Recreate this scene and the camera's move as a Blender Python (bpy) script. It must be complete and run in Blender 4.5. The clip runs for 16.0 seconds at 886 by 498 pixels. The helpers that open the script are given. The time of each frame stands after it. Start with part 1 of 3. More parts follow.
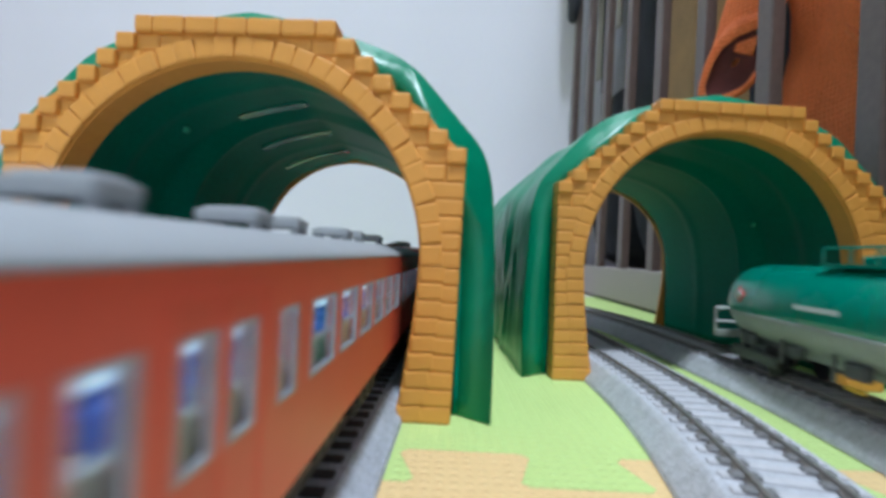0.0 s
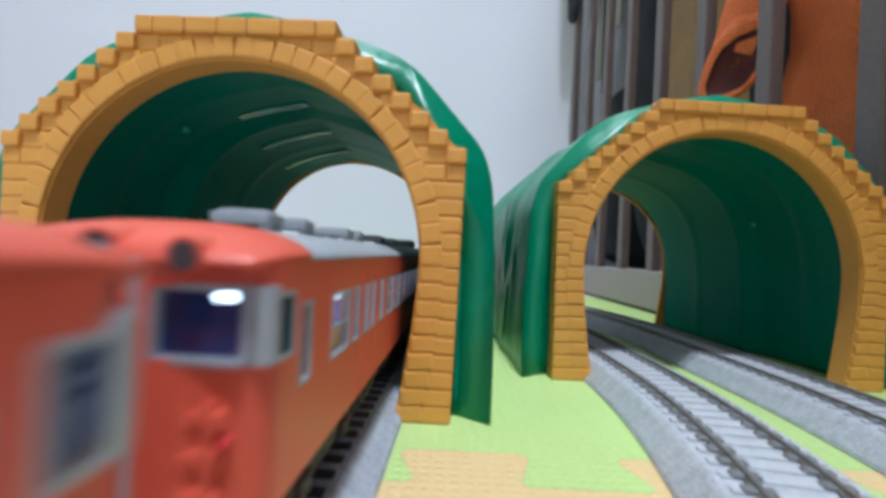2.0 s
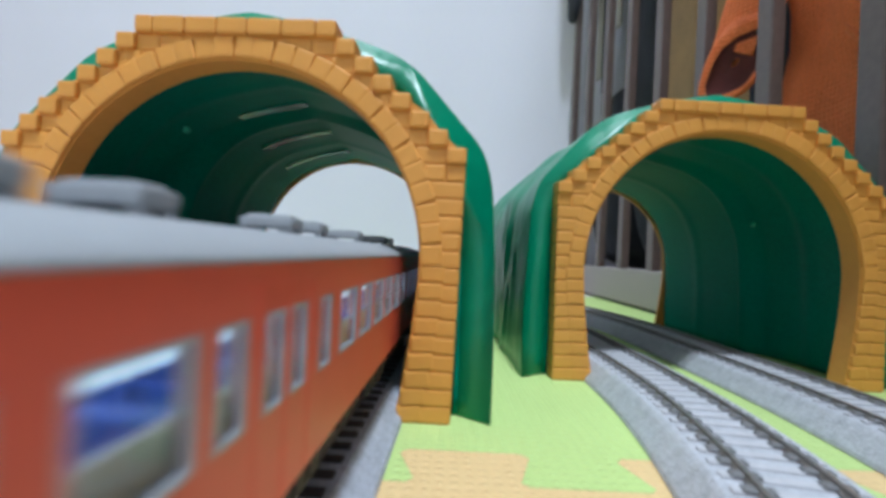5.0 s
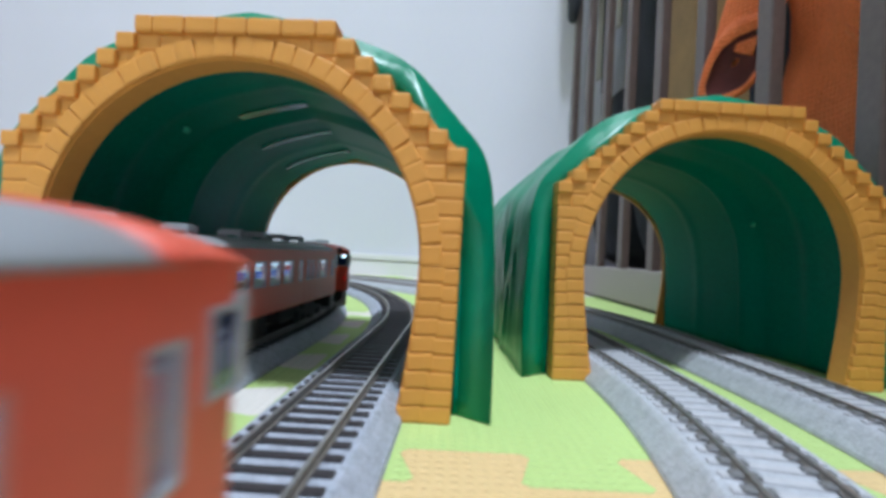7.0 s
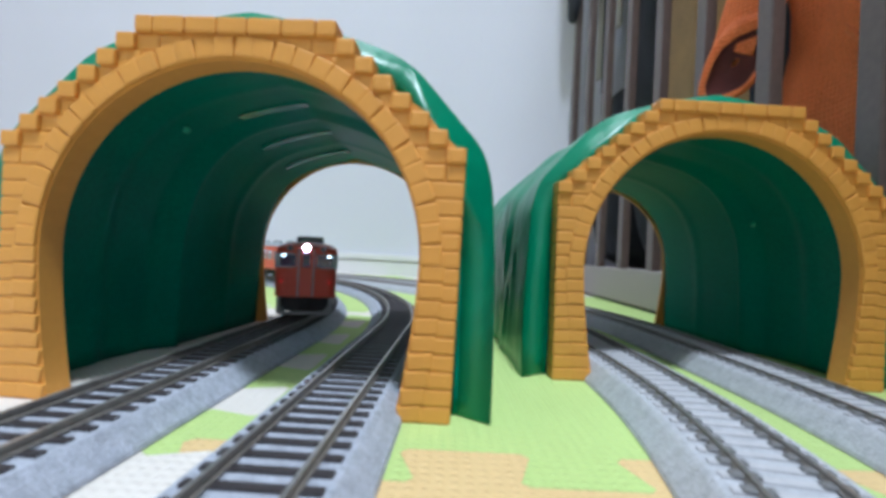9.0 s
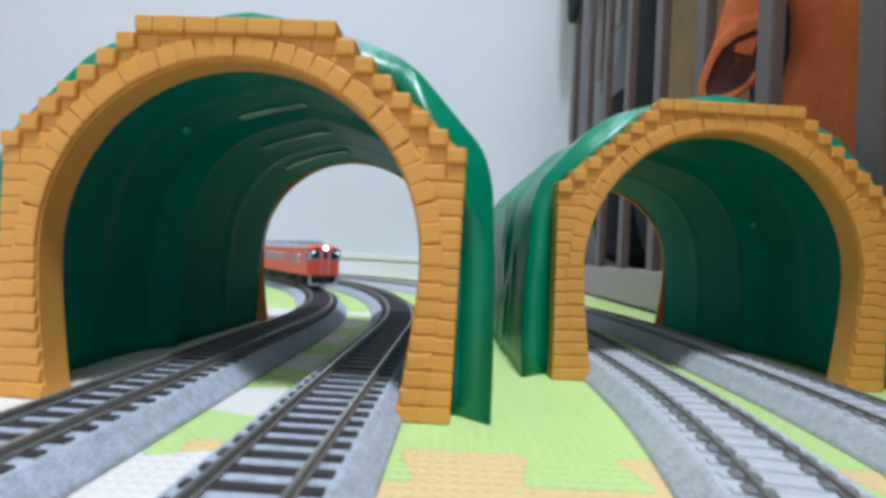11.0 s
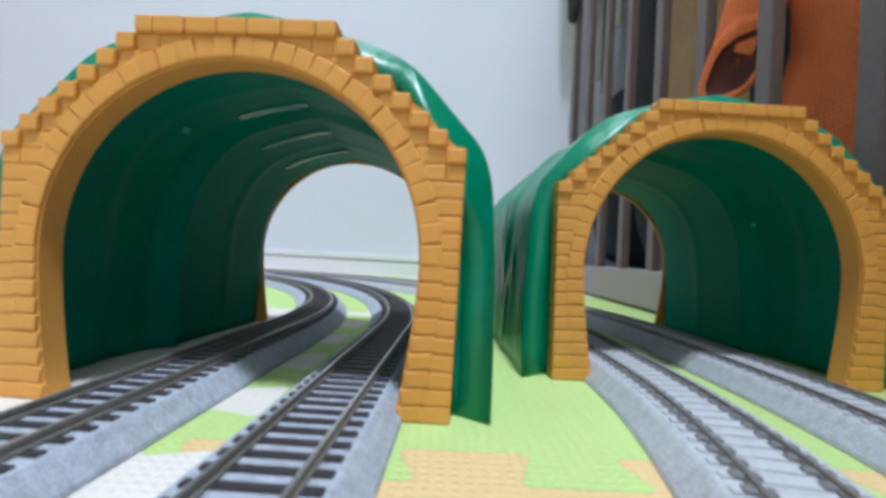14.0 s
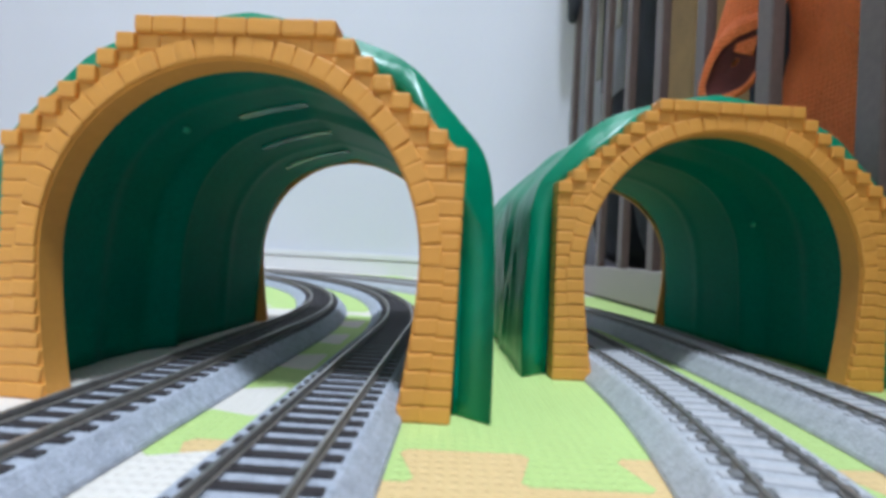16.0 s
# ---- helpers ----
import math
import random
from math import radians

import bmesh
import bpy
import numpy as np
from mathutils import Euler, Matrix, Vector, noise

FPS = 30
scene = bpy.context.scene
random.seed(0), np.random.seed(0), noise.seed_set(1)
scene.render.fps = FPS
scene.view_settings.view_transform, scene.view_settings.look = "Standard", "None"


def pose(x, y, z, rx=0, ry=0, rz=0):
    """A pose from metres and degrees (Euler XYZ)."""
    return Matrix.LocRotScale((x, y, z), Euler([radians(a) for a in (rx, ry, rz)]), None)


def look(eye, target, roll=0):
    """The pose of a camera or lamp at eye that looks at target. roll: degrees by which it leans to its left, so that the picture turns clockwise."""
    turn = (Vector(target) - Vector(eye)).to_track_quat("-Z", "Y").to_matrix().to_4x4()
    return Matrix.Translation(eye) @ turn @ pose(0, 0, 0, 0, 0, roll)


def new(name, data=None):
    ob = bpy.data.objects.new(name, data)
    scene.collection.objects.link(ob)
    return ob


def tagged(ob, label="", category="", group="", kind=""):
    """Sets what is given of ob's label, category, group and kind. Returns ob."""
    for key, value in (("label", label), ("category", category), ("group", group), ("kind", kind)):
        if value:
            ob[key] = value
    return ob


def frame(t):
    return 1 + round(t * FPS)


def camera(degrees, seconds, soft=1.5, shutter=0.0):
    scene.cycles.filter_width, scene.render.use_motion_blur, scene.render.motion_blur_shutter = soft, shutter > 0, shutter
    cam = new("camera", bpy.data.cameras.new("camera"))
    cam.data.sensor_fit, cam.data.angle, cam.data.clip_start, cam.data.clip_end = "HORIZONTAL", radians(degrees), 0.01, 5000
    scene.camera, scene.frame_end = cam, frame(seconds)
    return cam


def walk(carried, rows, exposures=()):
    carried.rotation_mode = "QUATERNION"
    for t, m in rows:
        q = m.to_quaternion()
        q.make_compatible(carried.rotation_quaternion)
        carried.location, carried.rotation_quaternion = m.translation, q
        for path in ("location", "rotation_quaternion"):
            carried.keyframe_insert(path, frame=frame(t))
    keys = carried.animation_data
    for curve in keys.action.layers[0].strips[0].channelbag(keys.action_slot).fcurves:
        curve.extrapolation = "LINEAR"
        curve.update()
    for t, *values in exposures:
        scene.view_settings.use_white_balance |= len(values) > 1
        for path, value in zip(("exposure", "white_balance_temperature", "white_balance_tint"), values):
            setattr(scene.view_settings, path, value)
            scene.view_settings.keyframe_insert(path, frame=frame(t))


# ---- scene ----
MM = 0.001

# ---------------------------------------------------------------- camera
cam = camera(86.56, 16.0, soft=3.7, shutter=0.8)
EYE = pose(0, 0, 0.0292, 90.494, 0, 0) @ pose(0, 0, 0, 0, 0, 2.789)
walk(cam, [(0.0, EYE), (16.0, EYE)], [(0.0, 0.0, 6150, 11), (16.0, 0.0, 6150, 11)])
cam.data.dof.use_dof = True
cam.data.dof.focus_distance = 0.135
cam.data.dof.aperture_fstop = 30

# ---------------------------------------------------------------- light
world = bpy.data.worlds.new("room_air")
scene.world = world
world.use_nodes = True
world.node_tree.nodes["Background"].inputs[0].default_value = (0.75, 0.85, 1.0, 1)
world.node_tree.nodes["Background"].inputs[1].default_value = 0.02


def area(name, size, power, m, colour):
    data = bpy.data.lights.new(name, "AREA")
    data.shape, data.size, data.energy, data.color = "DISK", size, power, colour
    ob = new(name, data)
    ob.matrix_world = m
    return ob


area("ceiling_lamp_light", 0.3, 64, look((0.1, -0.55, 2.27), (0.1, -0.5, 0)), (0.80, 0.90, 1.0))


# ---------------------------------------------------------------- materials
def mat(name, colour, rough=0.5, metal=0.0, vary=0.12, scale=60.0, fine=900.0, bump=0.0, spread=0.0,
        coat=0.0, emit=None, power=0.0, spec=0.5):
    m = bpy.data.materials.new(name)
    m.use_nodes = True
    nt = m.node_tree
    b = nt.nodes["Principled BSDF"]
    b.inputs["Roughness"].default_value = rough
    b.inputs["Metallic"].default_value = metal
    b.inputs["Coat Weight"].default_value = coat
    b.inputs["Specular IOR Level"].default_value = spec
    co = nt.nodes.new("ShaderNodeTexCoord")
    n1 = nt.nodes.new("ShaderNodeTexNoise")
    n1.inputs["Scale"].default_value = scale
    n1.inputs["Detail"].default_value = 5
    n2 = nt.nodes.new("ShaderNodeTexNoise")
    n2.inputs["Scale"].default_value = fine
    n2.inputs["Detail"].default_value = 3
    nt.links.new(co.outputs["Object"], n1.inputs["Vector"])
    nt.links.new(co.outputs["Object"], n2.inputs["Vector"])
    add = nt.nodes.new("ShaderNodeMath")
    add.operation = "ADD"
    nt.links.new(n1.outputs["Fac"], add.inputs[0])
    nt.links.new(n2.outputs["Fac"], add.inputs[1])
    last = add.outputs[0]
    if spread:
        info = nt.nodes.new("ShaderNodeObjectInfo")
        ma = nt.nodes.new("ShaderNodeMath")
        ma.operation = "MULTIPLY_ADD"
        ma.inputs[1].default_value = spread
        nt.links.new(info.outputs["Random"], ma.inputs[0])
        nt.links.new(last, ma.inputs[2])
        last = ma.outputs[0]
    ramp = nt.nodes.new("ShaderNodeMapRange")
    ramp.inputs["From Min"].default_value, ramp.inputs["From Max"].default_value = 0.6, 1.4 + spread
    ramp.inputs["To Min"].default_value, ramp.inputs["To Max"].default_value = 1 - vary, 1 + vary
    nt.links.new(last, ramp.inputs["Value"])
    mix = nt.nodes.new("ShaderNodeVectorMath")
    mix.operation = "SCALE"
    mix.inputs[0].default_value = colour
    nt.links.new(ramp.outputs[0], mix.inputs["Scale"])
    nt.links.new(mix.outputs[0], b.inputs["Base Color"])
    r2 = nt.nodes.new("ShaderNodeMapRange")
    r2.inputs["To Min"].default_value, r2.inputs["To Max"].default_value = max(0.02, rough - 0.08), min(1, rough + 0.08)
    nt.links.new(n1.outputs["Fac"], r2.inputs["Value"])
    nt.links.new(r2.outputs[0], b.inputs["Roughness"])
    if bump:
        bp = nt.nodes.new("ShaderNodeBump")
        bp.inputs["Strength"].default_value = 1.0
        bp.inputs["Distance"].default_value = bump * MM
        nt.links.new(n2.outputs["Fac"], bp.inputs["Height"])
        nt.links.new(bp.outputs[0], b.inputs["Normal"])
    if emit:
        b.inputs["Emission Color"].default_value = (*emit, 1)
        b.inputs["Emission Strength"].default_value = power
    return m


def weave(m, period, depth, axes=("X", "Y")):
    """A woven relief, period and depth in mm, over a material's bump."""
    nt = m.node_tree
    b = nt.nodes["Principled BSDF"]
    co = nt.nodes.new("ShaderNodeTexCoord")
    waves = []
    for axis in axes:
        w = nt.nodes.new("ShaderNodeTexWave")
        w.bands_direction = axis
        w.inputs["Scale"].default_value = 0.314 / (period * MM)
        w.inputs["Distortion"].default_value = 1.2
        nt.links.new(co.outputs["Object"], w.inputs["Vector"])
        waves.append(w)
    mul = nt.nodes.new("ShaderNodeMath")
    mul.operation = "MULTIPLY"
    nt.links.new(waves[0].outputs["Fac"], mul.inputs[0])
    nt.links.new(waves[1].outputs["Fac"], mul.inputs[1])
    bp = nt.nodes.new("ShaderNodeBump")
    bp.inputs["Distance"].default_value = depth * MM
    nt.links.new(mul.outputs[0], bp.inputs["Height"])
    nt.links.new(bp.outputs[0], b.inputs["Normal"])
    return m


def glass(name, colour, rough=0.02):
    m = bpy.data.materials.new(name)
    m.use_nodes = True
    nt = m.node_tree
    b = nt.nodes["Principled BSDF"]
    b.inputs["Base Color"].default_value = (*colour, 1)
    b.inputs["Roughness"].default_value = rough
    b.inputs["Transmission Weight"].default_value = 1.0
    b.inputs["IOR"].default_value = 1.2
    return m


M_WALL = mat("wall_paper", (0.68, 0.685, 0.74), 0.85, vary=0.03, scale=8, fine=350, bump=0.25)
M_TRIM = mat("white_trim", (0.75, 0.74, 0.735), 0.45, vary=0.03, scale=12)
M_CEIL = mat("ceiling_paper", (0.80, 0.80, 0.78), 0.9, vary=0.02, scale=6)
M_FLOOR = mat("floor_board", (0.34, 0.22, 0.13), 0.45, vary=0.25, scale=14)
M_MAT_G = weave(mat("green_foam", (0.50, 0.66, 0.23), 0.75, vary=0.06, scale=40), 1.9, 0.26)
M_MAT_T = weave(mat("tan_foam", (0.74, 0.53, 0.25), 0.75, vary=0.06, scale=40), 1.9, 0.26)
M_MAT_C = weave(mat("cream_foam", (0.74, 0.69, 0.62), 0.75, vary=0.05, scale=40), 1.9, 0.26)
M_GREEN = mat("green_plastic", (0.002, 0.225, 0.115), 0.34, vary=0.16, scale=30, fine=110, bump=0.6, spec=0.42)
# the hill's own plastic again, deeper and less glossy to carry the tunnel's shade
M_LINING = mat("green_plastic_shaded", (0.002, 0.195, 0.125), 0.4, vary=0.25, scale=25, spec=0.06)
# glossy green for strips added where reflected streaks run along the crown
M_GLINT = mat("green_glint_strip", (0.004, 0.20, 0.12), 0.22, vary=0.2, scale=90, spec=0.45)
M_BRICK = mat("brick_plastic", (0.74, 0.335, 0.06), 0.5, vary=0.06, scale=70, fine=1500, spread=0.6)
M_JOINT = mat("joint_plastic", (0.70, 0.315, 0.056), 0.5, vary=0.06, scale=70)
M_BALLAST = mat("ballast", (0.40, 0.43, 0.49), 0.9, vary=0.35, scale=500, fine=2200, bump=0.35)
M_BALLAST2 = mat("light_ballast", (0.46, 0.475, 0.50), 0.9, vary=0.25, scale=500, fine=2200, bump=0.3)
M_TIE = mat("dark_sleeper", (0.035, 0.03, 0.032), 0.6, vary=0.3, scale=600)
M_TIE2 = mat("concrete_sleeper", (0.50, 0.50, 0.515), 0.7, vary=0.1, scale=600)
M_CLIP = mat("rail_fastening", (0.17, 0.17, 0.17), 0.6, vary=0.2, scale=600)
M_RAIL = mat("brown_rail_web", (0.23, 0.21, 0.185), 0.5, vary=0.25, scale=300)
M_RAILTOP = mat("nickel_rail_head", (0.48, 0.47, 0.45), 0.34, metal=0.7, vary=0.25, scale=300)
M_RED = mat("vermilion_paint", (0.74, 0.11, 0.063), 0.42, vary=0.04, scale=80)
M_ROOF = mat("grey_roof_paint", (0.32, 0.342, 0.355), 0.6, vary=0.05, scale=80)
M_UNDER = mat("dark_underframe", (0.02, 0.02, 0.022), 0.65, vary=0.2, scale=200)
M_SKIRT = mat("grey_plough", (0.30, 0.30, 0.31), 0.5, vary=0.1, scale=200)
M_SILVER = mat("silver_frame", (0.42, 0.45, 0.49), 0.5, metal=0.4, vary=0.05, scale=200)
M_SEAT = mat("blue_seat", (0.015, 0.085, 0.40), 0.6, vary=0.15, scale=200)
M_INSIDE = mat("cream_interior", (0.62, 0.64, 0.60), 0.6, vary=0.05, scale=100)
M_TUBE = mat("interior_light", (0.8, 0.85, 1), 0.5, emit=(0.75, 0.85, 1.0), power=6)
M_HEAD = mat("lit_headlight", (0.9, 0.95, 1), 0.3, emit=(0.55, 0.62, 1.0), power=220)
M_LED = mat("cabin_lamp", (0.8, 0.88, 1), 0.4, emit=(0.62, 0.85, 1.0), power=6)
M_STRIP = mat("cabin_lamp_strip", (0.8, 0.88, 1), 0.4, emit=(0.55, 0.82, 1.0), power=0.9)
M_SIDING = mat("pale_green_panel", (0.58, 0.68, 0.60), 0.6, vary=0.08, scale=120)
M_HEAD_OFF = mat("dark_headlight", (0.12, 0.13, 0.14), 0.15, metal=0.5)
M_TAIL = mat("lit_taillight", (0.8, 0.02, 0.03), 0.3, emit=(1, 0.02, 0.03), power=0.5)
M_PANE = glass("window_pane", (0.95, 0.97, 1.0))
M_DARKPANE = mat("dark_windshield", (0.02, 0.035, 0.12), 0.06, vary=0.1, scale=100, coat=0.5)
M_TANK = mat("tank_green", (0.0, 0.25, 0.17), 0.28, vary=0.08, scale=60, coat=0.3)
M_TANKG = mat("tank_grey", (0.33, 0.37, 0.34), 0.5, vary=0.12, scale=90)
M_BOGIE = mat("bogie_grey", (0.10, 0.115, 0.11), 0.6, vary=0.2, scale=200)
# lighter than the hill: a glossy glint is put into the peg's colour
M_PEG = mat("green_peg_glint", (0.03, 0.45, 0.26), 0.3, vary=0.1, scale=200)
M_SIGN = mat("red_sign", (0.65, 0.05, 0.05), 0.5)
M_WHITE = mat("white_marking", (0.75, 0.78, 0.78), 0.5)
M_YEL = mat("yellow_marking", (0.75, 0.45, 0.04), 0.5)
M_SLAT = mat("brown_slat", (0.135, 0.098, 0.088), 0.36, vary=0.2, scale=30, fine=400)
M_WOOD = mat("tan_board", (0.36, 0.22, 0.09), 0.6, vary=0.3, scale=40)
M_NAVY = mat("navy_cloth", (0.022, 0.026, 0.034), 0.85, vary=0.4, scale=60, bump=0.4)
# the shade deep in the sleeve, painted as a dark maroon
M_MOUTH_SHADE = mat("sleeve_shade_cloth", (0.09, 0.018, 0.015), 0.95, vary=0.3, scale=120, bump=0.3)
M_PALE = mat("pale_paper", (0.34, 0.32, 0.27), 0.7, vary=0.15, scale=50)
M_ORANGE = weave(mat("orange_cloth", (0.80, 0.18, 0.05), 0.9, vary=0.2, scale=45), 2.0, 0.6, ("Y", "Z"))


# ---------------------------------------------------------------- mesh helpers (sizes in mm)
def mesh(name, bm, material, smooth=False):
    bmesh.ops.recalc_face_normals(bm, faces=bm.faces)
    me = bpy.data.meshes.new(name)
    bm.to_mesh(me)
    bm.free()
    me.transform(Matrix.Scale(MM, 4))
    me.materials.append(material)
    if smooth:
        me.polygons.foreach_set("use_smooth", [True] * len(me.polygons))
    return me


def part(name, bm, material, parent, label="", smooth=False):
    ob = new(name, bm if isinstance(bm, bpy.types.Mesh) else mesh(name, bm, material, smooth))
    ob.parent = parent
    if label:
        tagged(ob, label)
    return ob


def thing(name, label, category, group="", kind=""):
    return tagged(new(name), label, category, group, kind)


def box(bm, x0, x1, y0, y1, z0, z1, bevel=0.0, seg=1):
    r = bmesh.ops.create_cube(bm, size=1, matrix=Matrix.Translation(((x0 + x1) / 2, (y0 + y1) / 2, (z0 + z1) / 2))
                              @ Matrix.Diagonal((x1 - x0, y1 - y0, z1 - z0, 1)))
    if bevel:
        edges = list({e for v in r["verts"] for e in v.link_edges})
        bmesh.ops.bevel(bm, geom=edges, offset=bevel, segments=seg, affect="EDGES", profile=0.6)
    return bm


def boxed(x0, x1, y0, y1, z0, z1, bevel=0.0, seg=1):
    return box(bmesh.new(), x0, x1, y0, y1, z0, z1, bevel, seg)


def cyl(bm, p, q, r, r2=None, n=16):
    p, q = Vector(p), Vector(q)
    m = Matrix.Translation((p + q) / 2) @ (q - p).to_track_quat("Z", "Y").to_matrix().to_4x4()
    bmesh.ops.create_cone(bm, cap_ends=True, segments=n, radius1=r, radius2=r if r2 is None else r2, depth=(q - p).length, matrix=m)
    return bm


def ring_frame(bm, x0, x1, z0, z1, y0, y1, t):
    """A rectangular frame in the x-z plane, bars t wide, from y0 to y1."""
    loops = []
    for y in (y0, y1):
        for g in (0, t):
            loops.append([bm.verts.new(p) for p in ((x0 + g, y, z0 + g), (x1 - g, y, z0 + g), (x1 - g, y, z1 - g), (x0 + g, y, z1 - g))])
    for a, b in ((0, 1), (2, 3), (0, 2), (1, 3)):
        for i in range(4):
            j = (i + 1) % 4
            bm.faces.new((loops[a][i], loops[a][j], loops[b][j], loops[b][i]))


def prism(points, z0, z1):
    bm = bmesh.new()
    lo = [bm.verts.new((x, y, z0)) for x, y in points]
    hi = [bm.verts.new((x, y, z1)) for x, y in points]
    bm.faces.new(hi)
    bm.faces.new(lo[::-1])
    for i in range(len(lo)):
        j = (i + 1) % len(lo)
        bm.faces.new((lo[i], lo[j], hi[j], hi[i]))
    return bm


def loft(rings, closed=True, caps=True):
    bm = bmesh.new()
    rows = [[bm.verts.new(p) for p in ring] for ring in rings]
    n = len(rows[0])
    for a, b in zip(rows, rows[1:]):
        for i in range(n if closed else n - 1):
            j = (i + 1) % n
            bm.faces.new((a[i], a[j], b[j], b[i]))
    if caps and closed:
        bm.faces.new(rows[0][::-1])
        bm.faces.new(rows[-1])
    return bm


# ---------------------------------------------------------------- room
def room():
    # the ceiling and these three walls are unseen, added to bounce the lamp's light
    for name, b, m in (
        ("floor", boxed(-2200, 1200, -2300, 2200, -40, -12), M_FLOOR),
        ("ceiling", boxed(-2200, 1200, -2300, 2200, 2300, 2340), M_CEIL),
        ("wall_south", boxed(-2200, 1200, -2300, -2250, -12, 2300), M_WALL),
        ("wall_west", boxed(-2250, -2200, -2300, 2200, -12, 2300), M_WALL),
        ("wall_east", boxed(700, 750, -2300, 2200, -12, 2300), M_WALL),
    ):
        ob = new(name, mesh(name, b, m))
        tagged(ob, {"floor": "brown wooden floor under the foam mats", "ceiling": "unseen white ceiling, added to bounce the lamp's light"}.get(name, "unseen pale room wall, added to bounce the lamp's light"),
               name.split("_")[0], kind="structure")
    # back wall, turned; meets the rack at its far end
    turn = pose(0.122, 0.487, 0, 0, 0, -19.0)
    w = new("wall_north", mesh("wall_north", boxed(-2400, 640, 0, 60, -12, 2300), M_WALL))
    w.matrix_world = turn
    tagged(w, "pale grey-white papered wall behind the tracks", "wall", kind="structure")
    b = bmesh.new()
    box(b, -2400, 640, -4, -0.2, -12, 16.5, 0.5)
    box(b, -2400, 640, -5.5, -0.2, 17.2, 24, 1.2, 2)
    s = new("baseboard", mesh("baseboard", b, M_TRIM))
    s.matrix_world = turn
    tagged(s, "white grooved baseboard along the wall", "baseboard", kind="structure")


room()


# foam mats with dovetailed edges
PITCH, TOOTH = 31.5, 5.0


TILE = 10 * PITCH


def seam(a, base, sign, along_x):
    """Dovetailed line over one tile's length from a; the teeth stand to both sides of base."""
    pts = [(a, base)]
    for k in range(10):
        c = a + 8.1 + k * PITCH
        pts += [(c - 9.4, base + sign * (TOOTH - 1.4)), (c - 8.2, base + sign * TOOTH), (c + 8.2, base + sign * TOOTH), (c + 9.4, base + sign * (TOOTH - 1.4)),
                (c + 7.0, base - sign * (TOOTH - 1)), (c + 8.0, base - sign * TOOTH), (c + PITCH - 8.0, base - sign * TOOTH), (c + PITCH - 7.0, base - sign * (TOOTH - 1))]
    pts.append((a + TILE, base))
    return pts if along_x else [(y, x) for x, y in pts]


def mats():
    x0s = [-35.0 + TILE * k for k in (-4, -3, -2, -1, 0, 1)]
    y0s = [-92.5, 65.0, -92.5, -92.5, 65.0, 65.0]
    paint = {(3, 0): "C", (3, 1): "G", (3, 2): "C", (3, -1): "G", (4, -1): "T", (4, 0): "G", (4, 1): "C", (4, -2): "C",
             (5, -1): "T", (5, 0): "G", (5, 1): "G", (2, 0): "T", (2, 1): "C", (2, 2): "G"}
    looks = {"G": (M_MAT_G, "yellow-green woven-textured foam mat tile with dovetailed edges"),
             "T": (M_MAT_T, "tan woven-textured foam mat tile with dovetailed edges"),
             "C": (M_MAT_C, "cream woven-textured foam mat tile with dovetailed edges")}
    g = 0.06
    for c, x0 in enumerate(x0s):
        for r in (-3, -2, -1, 0, 1, 2):
            y0 = y0s[c] + r * TILE
            if c == 5 and r > 1:
                continue
            south = seam(x0, y0 + g, 1, True)
            north = seam(x0, y0 + TILE - g, 1, True)
            west = seam(y0, x0 + g, -1, False)
            east = seam(y0, x0 + TILE - g, -1, False)
            loop = south[:-1] + east[:-1] + north[::-1][:-1] + west[::-1][:-1]
            m, label = looks[paint.get((c, r), "GTC"[(c + r) % 3])]
            ob = new("foam_mat", mesh("foam_mat", prism(loop, -12, 0), m))
            tagged(ob, label, "play mat", group="foam mat tiles on the floor")


mats()


# ---------------------------------------------------------------- track paths
class Path:
    """Straights and arcs from a start point and heading (degrees from +y, left positive), parametrised by length from y = 0."""

    def __init__(self, x, y, heading, s0, legs):
        self.legs = []
        s, h = s0, radians(heading)
        for length, turn in legs:
            self.legs.append((s, length, x, y, h, turn))
            x, y, h = self.step(x, y, h, length, turn)
            s += length
        self.end = s

    @staticmethod
    def step(x, y, h, d, radius):
        if not radius:
            return x - math.sin(h) * d, y + math.cos(h) * d, h
        cx, cy = x - math.cos(h) * radius, y - math.sin(h) * radius
        k = h + d / radius
        return cx + math.cos(k) * radius, cy + math.sin(k) * radius, k

    def at(self, s):
        leg = self.legs[0]
        for c in self.legs:
            if s >= c[0]:
                leg = c
        return self.step(leg[2], leg[3], leg[4], s - leg[0], leg[5])


AL = 2.261
SPL, RL = 33.9, 315.0


def left_path(off, radius):
    x0 = -20.45 - off / math.cos(radians(AL))
    back = 700
    return Path(x0 - back * math.sin(radians(AL)), -back * math.cos(radians(AL)), -AL, -back,
                [(back + 146, 0), (math.pi * radius, radius), (400, 0)])


def right_path(radius):
    legs = [(700, 0), (radians(20) * 280, -280.0), (radians(20) * radius, radius), (52, 0), (radians(150) * radius, radius)]
    x, y, h, s = -216.5 + radius, 109.7, 0.0, 109.7
    for length, turn in legs[2::-1]:
        x, y, h = Path.step(x, y, h, -length, turn)
        s -= length
    return Path(x, y, math.degrees(h), s, legs)


L2 = left_path(0, RL)
L1 = left_path(SPL, RL - SPL)
R1 = right_path(263.7)
R2 = right_path(264.4 + 32.4)
RAIL_Z, TIE_Z, BED = 5.6, 4.2, 11.8


def offset(path, s, d, z):
    x, y, h = path.at(s)
    return Vector((x + math.cos(h) * d, y + math.sin(h) * d, z))


def sweep(path, s0, s1, profile, step=6.0):
    n = max(2, int((s1 - s0) / step))
